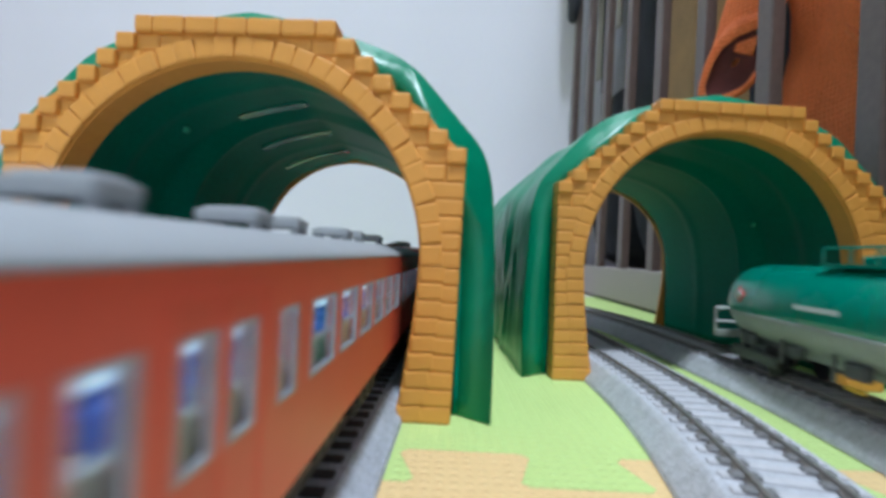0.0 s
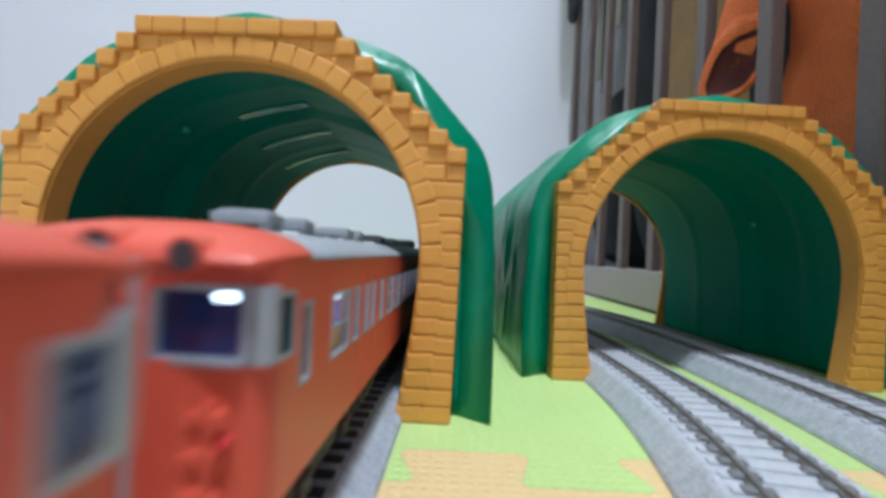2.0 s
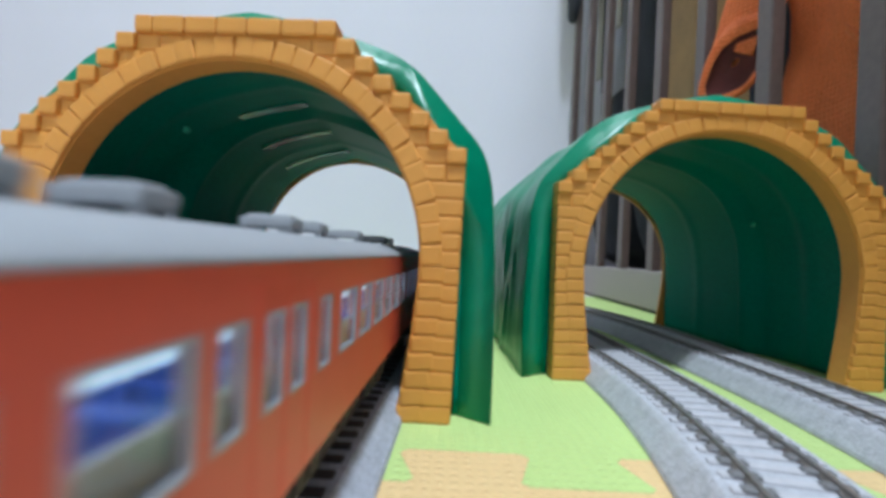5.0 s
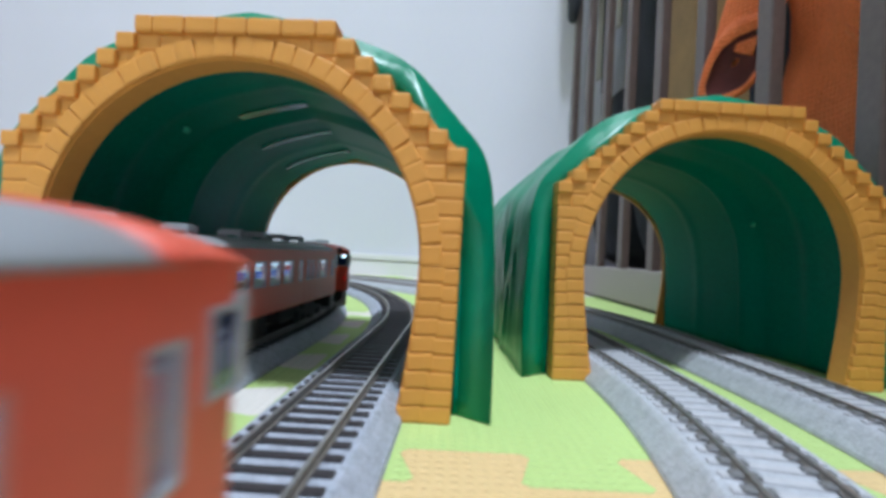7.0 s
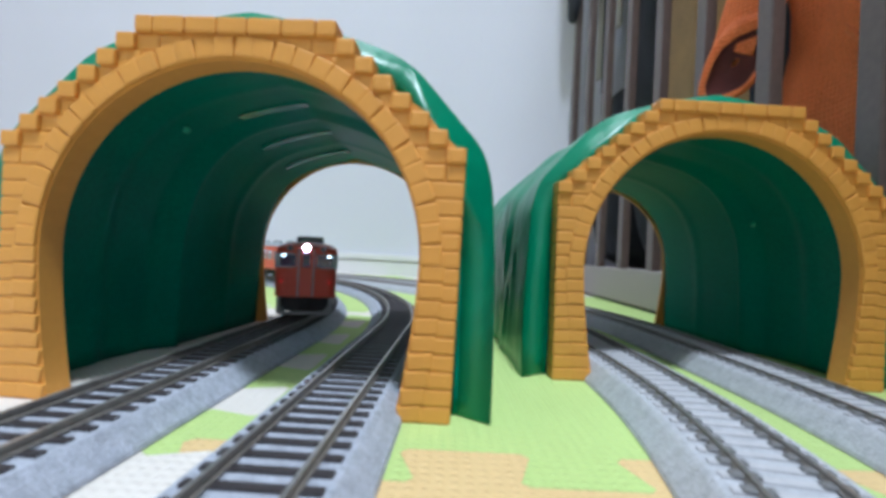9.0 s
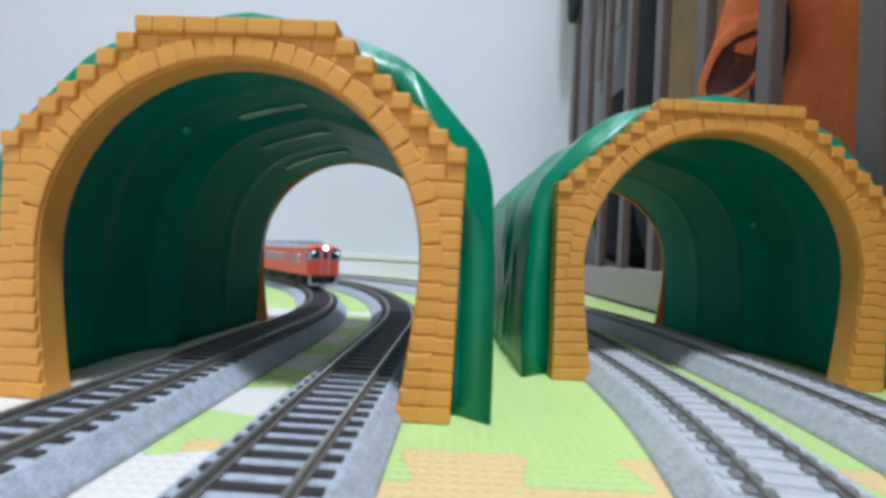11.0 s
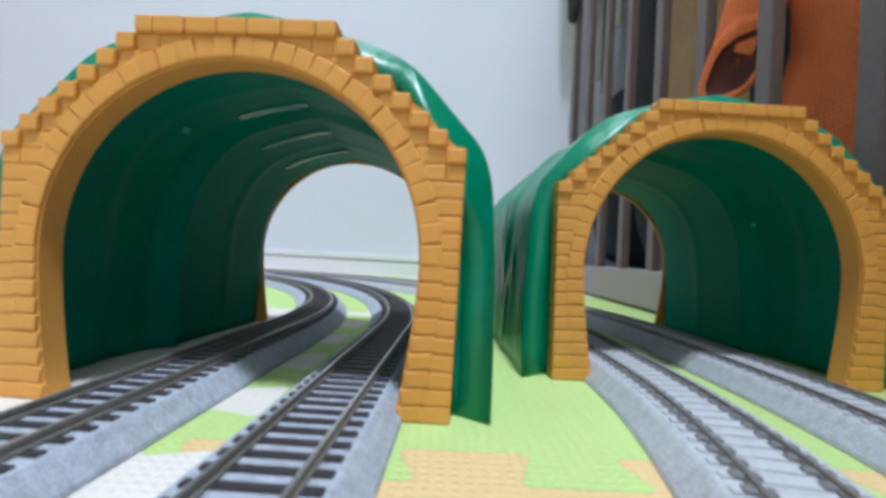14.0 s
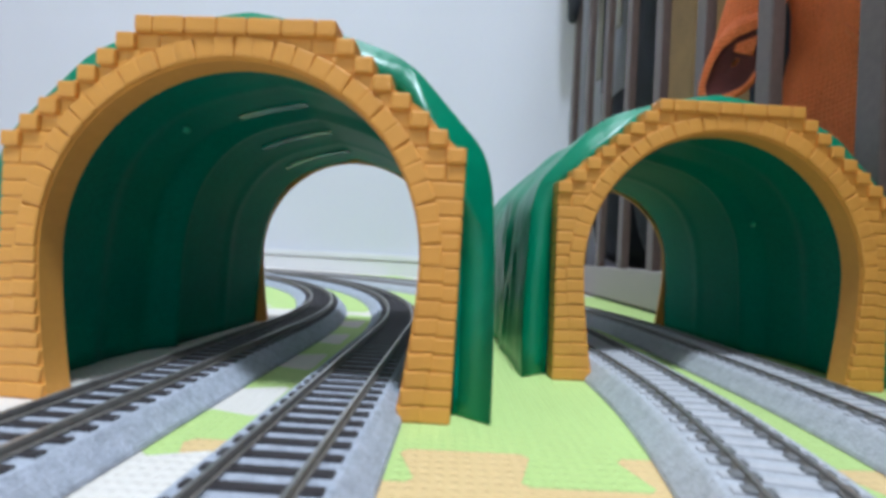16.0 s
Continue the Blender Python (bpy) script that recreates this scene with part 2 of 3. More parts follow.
    return loft([[offset(path, s0 + (s1 - s0) * i / n, d, z) for d, z in profile] for i in range(n + 1)])


def tie_mesh(half, wide, tz, name, material):
    bm = boxed(-half, half, -wide / 2, wide / 2, tz - 1.1, tz, 0.0)
    for v in bm.verts:
        if v.co.z > tz - 0.5:
            v.co.x *= 0.975
            v.co.y *= 0.86
    return mesh(name, bm, material)


def track(path, s0, s1, near, concrete, label):
    t = thing("railway_track", label, "railway track", "model railway tracks")
    tz = 4.75 if concrete else TIE_Z
    part("roadbed", sweep(path, s0, s1, [(-BED, 0.2), (-BED + 0.3, 0.9), (-8.9, tz - 0.8), (-8.3, tz - 0.35), (8.3, tz - 0.35), (8.9, tz - 0.8), (BED - 0.3, 0.9), (BED, 0.2)]),
         M_BALLAST2 if concrete else M_BALLAST, t)
    for d in (-4.75, 4.75):
        part("rail", sweep(path, s0, s1, [(d - 0.5, tz), (d - 0.45, tz + 0.18), (d - 0.15, tz + 0.3), (d - 0.3, RAIL_Z - 0.45), (d - 0.28, RAIL_Z),
                                          (d + 0.28, RAIL_Z), (d + 0.3, RAIL_Z - 0.45), (d + 0.15, tz + 0.3), (d + 0.45, tz + 0.18), (d + 0.5, tz)]), M_RAIL, t)
        part("rail_head", sweep(path, s0, s1, [(d - 0.24, RAIL_Z - 0.05), (d - 0.24, RAIL_Z + 0.05), (d + 0.24, RAIL_Z + 0.05), (d + 0.24, RAIL_Z - 0.05)]),
             M_RAILTOP, t, "bare worn metal running surface")
    m = M_TIE2 if concrete else M_TIE
    half = 7.7
    one = tie_mesh(half, 1.75, tz, "sleeper", m)
    clip = mesh("rail_fastening", boxed(-1.7, 1.7, -0.85, 0.85, tz - 0.1, tz + 0.4, 0.15), M_CLIP)
    rest = bmesh.new()
    s = s0 + 2
    while s < s1 - 1:
        x, y, h = path.at(s)
        mm = pose(x * MM, y * MM, 0, 0, 0, math.degrees(h))
        if near[0] < s < near[1]:
            o = part("sleeper", one, m, t)
            o.matrix_local = mm
            if concrete:
                for d in (-4.75, 4.75):
                    o2 = part("rail_fastening", clip, M_CLIP, o)
                    o2.matrix_local = pose(d * MM, 0, 0)
        else:
            bmesh.ops.create_cube(rest, size=1, matrix=Matrix.Translation((x, y, tz - 0.5)) @ Matrix.Rotation(h, 4, "Z") @ Matrix.Diagonal((2 * half, 1.6, 1.0, 1)))
        s += 3.9
    o = part("sleepers_beyond", rest, m, t)
    tagged(o, kind="stuff")
    return t


track(L1, -560, 1040, (5, 250), False, "inner model railway track, dark sleepers on grey ballast")
track(L2, -620, 1150, (5, 250), False, "model railway track, dark sleepers on grey ballast bed")
track(R1, -650, 840, (20, 190), True, "model railway track with pale concrete sleepers, curving")
track(R2, -650, 920, (20, 210), True, "outer model railway track with pale concrete sleepers")


# ---------------------------------------------------------------- toy tunnels
CROWN, STEP_X, STEP_Z, SHOULDER, FOOT = 18.2, 3.41, 3.04, 48.0, 41.4
RIN, ZC, LEN = 34.6, 27.5, 98.0


def inner(k, grow=0.0):
    """Half outline of the opening, k from 0 (foot) to 1 (crown): half width and height."""
    leg = 0.34
    if k < leg:
        q = k / leg
        return RIN + grow - 3.2 * (1 - q) ** 1.6, ZC * q
    a = (k - leg) / (1 - leg) * math.pi / 2
    return (RIN + grow) * math.cos(a), ZC + (RIN + grow) * math.sin(a)


def outline(n, grow=0.0):
    half = [inner(i / n, grow) for i in range(n + 1)]
    return [(x, z) for x, z in half] + [(-x, z) for x, z in half[-2::-1]]


def half_width(z):
    """Stepped outline of the portal at height z."""
    if z < SHOULDER:
        return FOOT + (CROWN + 7 * STEP_X - FOOT) * z / SHOULDER
    i = min(7, int((z - SHOULDER) / STEP_Z + 0.01) + 1)
    return CROWN + STEP_X * (7 - i)


brick_cache = {}


def brick_mesh(w, h, d):
    key = (round(w, 1), round(h, 1), round(d, 1))
    if key not in brick_cache:
        me = mesh("brick", boxed(-key[0] / 2, key[0] / 2, 0, key[2], -key[1] / 2, key[1] / 2, 0.5, 2), M_BRICK)
        for f in me.polygons:
            f.use_smooth = max(abs(c) for c in f.normal) < 0.9
        brick_cache[key] = me
    return brick_cache[key]


def portal(name, parent, rng, near):
    base = part(name, slab(5.5 if near else 1.4), M_JOINT, parent, "orange-tan moulded brick tunnel portal")
    if not near:
        return base
    def brick(u, z, w, h, proud, turn=0.0, deep=5.0):
        o = part("brick", brick_mesh(w, h, deep), M_BRICK, base)
        o.matrix_local = pose(u * MM, -proud * MM, z * MM, rng.uniform(-0.5, 0.5), turn + rng.uniform(-0.9, 0.9), rng.uniform(-0.5, 0.5))
    # ring stones
    for side in (-1, 1):
        n = 16
        for i in range(n):
            a = (i + 0.5 + rng.uniform(-0.05, 0.05)) / n * math.pi / 2
            r = RIN + 2.2
            brick(side * r * math.cos(a), ZC + r * math.sin(a), 3.9, (RIN + 3.4) * math.pi / 2 / n - 0.05, 0.55 + rng.uniform(-0.1, 0.1), -side * math.degrees(a), 5.2)
        rows = 9
        for i in range(rows):
            z = (i + 0.5) * ZC / rows
            x, _ = inner(0.34 * z / ZC)
            brick(side * (x + 2.5), z, 4.5, ZC / rows - 0.05, 0.45 + rng.uniform(-0.1, 0.1), -side * 7 * (1 - z / ZC), 5.2)
    # courses
    j = 0
    z = 0.0
    while z < SHOULDER + 7 * STEP_Z - 0.1:
        h = SHOULDER / 16 if z < SHOULDER - 0.1 else STEP_Z
        zm = z + h / 2
        out = half_width(zm)
        top = z > SHOULDER + 6 * STEP_Z - 0.2
        ring = RIN + 3.9
        start = math.sqrt(max(0, ring ** 2 - (zm - ZC) ** 2)) if zm > ZC else inner(0.34 * zm / ZC)[0] + 4.5
        for side in (-1, 1):
            if top:
                if side < 0:
                    continue
                edges = [-out + 2 * out * q for q in (0, 0.09, 0.25, 0.41, 0.56, 0.73, 0.9, 1.0)]
                for a, b in zip(edges, edges[1:]):
                    brick((a + b) / 2, zm, b - a - 0.1, h - 0.05, 1.1, 0, 5.4)
                continue
            cap = z > SHOULDER - h - 0.1
            edge = out
            if cap:
                brick(side * (out - STEP_X / 2), zm, STEP_X - 0.06, h - 0.06, 0.95 + rng.uniform(-0.06, 0.06), 0, 5.4)
                edge = out - STEP_X
            u = edge
            lens = [4.4, 4.0, 4.8, 4.2] if j % 2 else [3.4, 4.6, 4.0, 4.4]
            for k in range(8):
                if u - start < 0.4:
                    break
                w = u - start + 0.4 if u - start < 6.6 else lens[k % 4]
                brick(side * (u - w / 2), zm, w - 0.05, h - 0.05, (0.2 if cap else 0.3) + rng.uniform(-0.04, 0.04), 0, 5.0)
                u -= w
        z += h
        j += 1
    return base


def slab(deep):
    """The portal's body: from the opening out to just inside the brick outline."""
    n = 26
    ins = outline(n)
    total = len(ins)
    outs = []
    for i, (x, z) in enumerate(ins):
        if i == 0 or i == total - 1:
            outs.append((math.copysign(FOOT - 0.5, x), 0))
            continue
        if z <= ZC:
            outs.append((math.copysign(half_width(z) - 0.6, x), z))
            continue
        a = math.atan2(z - ZC, x)
        best = 20
        while best < 70:
            px, pz = best * math.cos(a), ZC + best * math.sin(a)
            if pz > SHOULDER + 6.6 * STEP_Z or abs(px) > half_width(pz) - 0.8:
                break
            best += 0.4
        outs.append((best * math.cos(a), ZC + best * math.sin(a)))
    rings = []
    for (xi, zi), (xo, zo) in zip(ins, outs):
        rings.append([(xi, 0.3, zi), (xo, 0, zo), (xo, deep, zo), (xi, deep, zi)])
    return loft(rings)


HILL = [(48.5, 0), (48.5, 12), (48.2, 24), (47.6, 35), (47.2, 42), (45.4, 48.6), (41.2, 53.2), (36.2, 58.9), (32.3, 63.2), (27.3, 66.3), (20, 68.4), (10, 70.4), (0, 71.6)]


def hill(n, passes):
    """Smooth half outline of the hill from foot to crown, mirrored."""
    half = []
    for i in range(n + 1):
        q = i / n * (len(HILL) - 1)
        k = min(len(HILL) - 2, int(q))
        f = q - k
        half.append(Vector(HILL[k]).lerp(Vector(HILL[k + 1]), f))
    for _ in range(passes):
        half = [half[0]] + [(a + 2 * b + c) / 4 for a, b, c in zip(half, half[1:], half[2:])] + [half[-1]]
    return [(p.x, p.y) for p in half] + [(-p.x, p.y) for p in half[-2::-1]]


def lining_size(d):
    """Half width of the lining at its foot, and its height against the hill's, d into the tunnel: a rib stands half way."""
    return (float(np.interp(d, (5, 28, 40, 45.5, 47, 49, 70, 93), (41.6, 42.6, 41.2, 36.4, 36.0, 38.0, 36.8, 35.2))),
            float(np.interp(d, (5, 40, 45.5, 47, 49, 93), (0.93, 0.925, 0.905, 0.903, 0.912, 0.885))))


def ledge(d0, d1, u0, u1, drop):
    """An added strip under the lining's crown, standing in for a reflected streak, from d0 to d1 into the tunnel and u0
    to u1 across it.
    """
    crown = sorted((x, z) for x, z in hill(36, 40) if x >= 0 and z > 45)
    rings = []
    for i in range(13):
        u = u0 + (u1 - u0) * i / 12
        ring = []
        for d, low in ((d0, 0.0), (d0, drop), (d1, drop), (d1, 0.0)):
            wide, tall = lining_size(d)
            z = float(np.interp(abs(u) * 48.5 / wide, [x for x, _ in crown], [z for _, z in crown]))
            ring.append((u, d, z * tall - low + 0.25))
        rings.append(ring)
    return loft(rings)


def shell(seed):
    """The hill: bulged, fluted plastic along the tunnel; returns its outside and its lining."""
    outer, inner_ = [], []
    prof, round_prof = hill(36, 2), hill(36, 40)
    m = 84
    for j in range(m + 1):
        d = 5.0 + (LEN - 8.0) * j / m
        wide, tall = lining_size(d)
        ridge = 0.35 * math.exp(-((d - 24) / 2.2) ** 2) + 0.35 * math.exp(-((d - 72) / 2.2) ** 2)
        rows = [[], [], []]
        for (x, z), (xi, zi) in zip(prof, round_prof):
            a = math.atan2(z - 20, x)
            soft = noise.noise(Vector((math.cos(a) * 2.0 + seed, math.sin(a) * 2.0, d * 0.045)))
            flute = noise.noise(Vector((a * 1.6 + seed, d * 0.16, z * 0.012)))
            fine = noise.noise(Vector((a * 5.0 + seed, d * 0.10, z * 0.05)))
            up = max(0.0, math.sin(a))
            side = 1 - up ** 3
            near = max(0.0, min(1.0, (d - 11) / 14))
            g = (1.6 * soft + 1.2 * flute * side + 0.7 * fine) * near + 0.6 * side * near * math.sin(d * 0.17 + seed + 0.06 * z)
            g += -0.8 * near * side + up ** 20 * (1.5 + 0.2 * near)
            lean = 4.2 * max(0.0, 1 - z / 60) * max(0.0, 1 - (d - 5) / 10)
            rows[0].append((x + math.cos(a) * g, d - lean, max(0.25, z + (math.sin(a) * g if z > 20 else 0))))
            k = (wide - ridge) / 48.5 + 0.008 * soft + 0.004 * fine
            zz = zi * (tall + 0.004 * soft) - ridge * (zi > 20)
            rows[1].append((xi * k, d, max(0.25, zz)))
            rows[2].append((xi * (k + 0.022), d, max(0.25, zz + 1.0 * up)))
        outer.append(rows[0] + rows[2][::-1])
        if d >= 5:
            inner_.append(rows[1] + [(x * 1.004, y, z + 0.02) for x, y, z in rows[2][::-1]])
    return loft(outer), loft(inner_)


def tunnel(x, y, turn, seed, label, size):
    t = thing("toy_tunnel", label, "toy tunnel", "toy railway tunnels")
    t.matrix_world = pose(x * MM, y * MM, 0, 0, 0, turn) @ Matrix.Diagonal((size, size, 0.32 + 0.68 * size, 1))
    out, lining = shell(seed)
    part("hill_shell", out, M_GREEN, t, "glossy green moulded hillside", smooth=True)
    part("lining", lining, M_LINING, t, "inside of the hill, its green plastic dulled for the tunnel's shade", smooth=True)
    for d, u, z in ((38, 33.6, 43.5), (30, -26.5, 56.5), (44, -25.0, 57.0)):
        b = bmesh.new()
        bmesh.ops.create_icosphere(b, subdivisions=2, radius=0.9, matrix=Matrix.Translation((u, d, z)))
        part("moulding_peg", b, M_PEG, t, smooth=True)
    # added strips that imitate the highlight streaks on the tunnel's ceiling
    for d0, d1, u0, u1 in ((36.0, 39.0, -17, 0.5), (58.0, 61.0, -20, 0.5), (80.0, 83.0, -21, 1.0)):
        part("glint_ledge", ledge(d0, d1, u0, u1, 0.7), M_GLINT, t)
    rng = random.Random(seed)
    portal("portal", t, rng, True)
    back = portal("portal", t, rng, False)
    back.matrix_local = pose(0, LEN * MM, 0, 0, 0, 180)
    return t


TUNNELS = [(-37.84, 81.83, -2.3, 3, "toy tunnel with tan brick portal and green hill over two tracks", 0.978),
           (69.01, 115.06, 2.06, 8, "toy tunnel, tan brick portal, green hill, beside the slatted rack", 1.0)]


# ---------------------------------------------------------------- rail vehicles (x forward, z from the rail top)
CAR, HALF, FLOOR_Z, EAVE, TOP = 137.5, 9.6, 7.2, 22.6, 24.9
WIN0, WIN1 = 13.8, 19.7
CW0, CW1 = 16.9, 21.0
CORNER = 1.5


def windows_of(cab_a, cab_b, blank):
    w = []
    w += [(5.2, 7.6, "crew"), (13.0, 19.6, "wide")] if cab_a else [(5.5, 10.5, "wide"), (13.0, 19.6, "wide")]
    w += [(21.2, 24.2, "narrow"), (26.6, 29.4, "door"), (30.8, 33.6, "door"), (37.0, 40.0, "narrow")]
    w += [(43.2 + 8.6 * i, 43.2 + 8.6 * i + 6.6, "wide") for i in range(6)]
    w += [(CAR - 40.0, CAR - 37.0, "narrow"), (CAR - 33.6, CAR - 30.8, "door"), (CAR - 29.4, CAR - 26.6, "door"), (CAR - 24.2, CAR - 21.2, "narrow"), (CAR - 19.6, CAR - 13.0, "wide")]
    w += [(CAR - 7.6, CAR - 5.2, "crew")] if cab_b else [] if blank else [(CAR - 10.5, CAR - 5.5, "wide")]
    return w


def side_mesh(wins, s, near, far, y0=HALF - 0.8, y1=HALF):
    """A body side with real window openings, from near to far along the car; x from -CAR/2."""
    xs = sorted({near, far} | {v for a, b, _ in wins for v in (a, b)})
    holes = {a for a, _, _ in wins}
    bm = bmesh.new()
    zs = [FLOOR_Z, WIN0, WIN1, EAVE]
    for a, b in zip(xs, xs[1:]):
        for i in range(3):
            if i == 1 and a in holes:
                continue
            box(bm, a - CAR / 2, b - CAR / 2, *sorted((s * y0, s * y1)), zs[i], zs[i + 1])
    bmesh.ops.remove_doubles(bm, verts=bm.verts, dist=0.001)
    seen = {}
    for f in list(bm.faces):
        key = tuple(round(c, 2) for c in f.calc_center_median())
        seen.setdefault(key, []).append(f)
    bmesh.ops.delete(bm, geom=[f for fs in seen.values() if len(fs) > 1 for f in fs], context="FACES_ONLY")
    return bm


def arc_roof(y):
    q = abs(y) / (HALF + 0.1)
    return EAVE + (TOP - EAVE) * (1 - q ** 2.6) ** 0.62


def roof_mesh(x0, x1):
    rings = []
    ys = [-(HALF + 0.1) * math.cos(i / 16 * math.pi) for i in range(17)]
    n = 12
    for i in range(n + 1):
        x = x0 + (x1 - x0) * i / n
        rings.append([(x, y, arc_roof(y)) for y in ys] + [(x, y, EAVE - 0.05) for y in (HALF - 0.6, -HALF + 0.6)])
    return loft(rings)


def cab_end(car, lit, tail, rear_is):
    """A driving end at +x of the car (rear_is = 1) or at -x (-1)."""
    e = rear_is
    X = lambda v: e * (CAR / 2 + v)
    face = bmesh.new()
    # rounded face column by column, with windscreen openings
    half_ys = [2.2, 3.1, 5.5, HALF - 1.9, HALF - 1.2, HALF - 0.75, HALF - 0.4, HALF - 0.15, HALF]
    ys = [-y for y in half_ys[::-1]] + half_ys
    bulge = lambda y: 1.5 * (1 - (abs(y) / HALF) ** 2.2) - CORNER * (1 - math.sqrt(max(0.0, 1 - (max(0.0, abs(y) - HALF + CORNER) / CORNER) ** 2)))
    zs = [FLOOR_Z, CW0, CW1, EAVE]
    vs = {}
    def v(y, z, inset):
        k = (y, z, inset)
        if k not in vs:
            vs[k] = face.verts.new((X(bulge(y) - inset), y, z))
        return vs[k]
    for a, b in zip(ys, ys[1:]):
        for i in range(3):
            opening = i == 1 and 2.9 < abs((a + b) / 2) < HALF - 1.2
            door = abs((a + b) / 2) < 2.2
            if opening:
                continue
            ins = 0.5 if door else 0.0
            face.faces.new([v(a, zs[i], ins), v(b, zs[i], ins), v(b, zs[i + 1], ins), v(a, zs[i + 1], ins)])
    bmesh.ops.solidify(face, geom=face.faces, thickness=0.5)
    f = part("cab_front", face, M_RED, car, "vermilion driving cab front")
    # domed brow
    rings = []
    for i in range(9):
        q = i / 8
        shrink = (1 - 0.75 * q ** 2.4)
        x = -7.0 + 8.6 * q
        rings.append([(X(min(x, 20)), y * (1 - 0.06 * q ** 3), EAVE - 0.1 + (arc_roof(y) - EAVE + 0.25) * shrink) for y in [-(HALF + 0.1) * math.cos(k / 16 * math.pi) for k in range(17)]]
                     + [(X(x), HALF - 0.7, EAVE - 0.4), (X(x), -HALF + 0.7, EAVE - 0.4)])
    part("cab_brow", loft(rings), M_RED, car, "vermilion rounded brow over the windscreens", smooth=True)
    for s in (-1, 1):
        fr = bmesh.new()
        box(fr, *sorted((X(0.3), X(1.25))), *sorted((s * 3.0, s * 3.35)), CW0 - 0.1, CW1 + 0.1)
        box(fr, *sorted((X(-0.3), X(0.75))), *sorted((s * (HALF - 1.45), s * (HALF - 1.1))), CW0 - 0.1, CW1 + 0.1)
        box(fr, *sorted((X(0.0), X(1.2))), *sorted((s * 3.0, s * (HALF - 1.2))), CW0 - 0.3, CW0 + 0.1)
        box(fr, *sorted((X(0.0), X(1.2))), *sorted((s * 3.0, s * (HALF - 1.2))), CW1 - 0.2, CW1 + 0.2)
        part("windscreen_frame", fr, M_SILVER, car, "silver windscreen frame")
        part("windscreen", boxed(*sorted((X(0.25), X(0.6))), *sorted((s * 3.2, s * (HALF - 1.3))), CW0, CW1), M_DARKPANE, car, "dark windscreen")
        b = bmesh.new()
        cyl(b, (X(0.4), s * (HALF - 2.0), 12.2), (X(1.5), s * (HALF - 2.0), 12.2), 0.36, n=12)
        part("taillight", b, M_TAIL if tail else M_SIGN, car, "small red taillight" if not tail else "glowing red taillight")
        b = bmesh.new()
        cyl(b, (X(-1.0), s * (HALF - 4.4), CW1 + 1.85), (X(1.8), s * (HALF - 4.4), CW1 + 1.75), 1.1, n=20)
        ml = part("marker_light", b, M_RED, car, "round lamp housing on the brow")
        b = bmesh.new()
        cyl(b, (X(1.7), s * (HALF - 4.4), CW1 + 1.75), (X(1.95), s * (HALF - 4.4), CW1 + 1.75), 0.85, n=20)
        part("lamp_lens", b, M_HEAD_OFF, ml, "unlit dark lamp lens")
        part("cab_lamp", boxed(*sorted((X(0.5), X(0.72))), *sorted((s * (HALF - 3.1), s * (HALF - 1.8))), CW1 - 0.75, CW1 - 0.3, 0.08), M_LED, car, "cold white lamp behind the windscreen")
        j = bmesh.new()
        for k in range(3):
            box(j, *sorted((X(0.2), X(1.25 - 0.05 * k))), *sorted((s * 4.4, s * 7.6)), 8.2 + 2.3 * k, 9.5 + 2.3 * k, 0.3, 2)
        for k in (5.0, 6.6):
            cyl(j, (X(0.95), s * k, 8.4), (X(0.95), s * k, 14.6), 0.3, n=10)
        part("jumper_box", j, M_RED, car, "vermilion moulded jumper boxes on the cab front", smooth=False)
    for s in (-1, 1):
        fr = bmesh.new()
        xs = sorted((X(-3.6), X(-0.6)))
        ring_frame(fr, xs[0], xs[1], CW0 - 0.4, CW1 - 0.3, *sorted((s * (HALF - 0.2), s * (HALF + 0.14))), 0.3)
        fr = part("corner_window", fr, M_SILVER, car, "silver-framed cab corner window")
        pil = bmesh.new()
        cyl(pil, (X(-0.55), s * (HALF - 0.75), CW0 - 0.35), (X(-0.55), s * (HALF - 0.75), CW1 + 0.15), 1.0, n=16)
        part("corner_pillar", pil, M_SILVER, car, "rounded silver pillar between windscreen and corner window", smooth=False)
        part("corner_pane", boxed(*sorted((X(-3.3), X(-0.9))), *sorted((s * (HALF - 0.1), s * (HALF + 0.06))), CW0 - 0.1, CW1 - 0.6), M_DARKPANE, fr)
    d = bmesh.new()
    box(d, *sorted((X(0.7), X(1.25))), -2.0, 2.0, FLOOR_Z + 0.3, CW0, 0.2)
    box(d, *sorted((X(0.7), X(1.25))), -2.0, -1.3, CW0, CW1 + 1.0)
    box(d, *sorted((X(0.7), X(1.25))), 1.3, 2.0, CW0, CW1 + 1.0)
    box(d, *sorted((X(0.7), X(1.25))), -2.0, 2.0, CW1 + 0.1, CW1 + 0.9)
    gd = part("gangway_door", d, M_RED, car, "vermilion end door")
    part("door_pane", boxed(*sorted((X(0.85), X(1.1))), -1.3, 1.3, CW0, CW1 + 0.1), M_DARKPANE, gd)
    for yy in (-2.35, 2.35):
        part("gangway_rail", boxed(*sorted((X(0.6), X(1.7))), yy - 0.22, yy + 0.22, FLOOR_Z + 0.2, CW1 + 1.6, 0.1), M_SILVER, car)
    b = bmesh.new()
    cyl(b, (X(-2.0), 0, TOP - 1.5), (X(1.45), 0, TOP - 1.9), 1.15, n=20)
    hl = part("headlight", b, M_RED, car, "round roof headlight housing", smooth=False)
    b = bmesh.new()
    cyl(b, (X(1.3), 0, TOP - 1.88), (X(1.62), 0, TOP - 1.92), 0.9, n=20)
    part("headlight_lens", b, M_HEAD if lit else M_HEAD_OFF, hl, "lit white headlight" if lit else "unlit headlight lens")
    pl = bmesh.new()
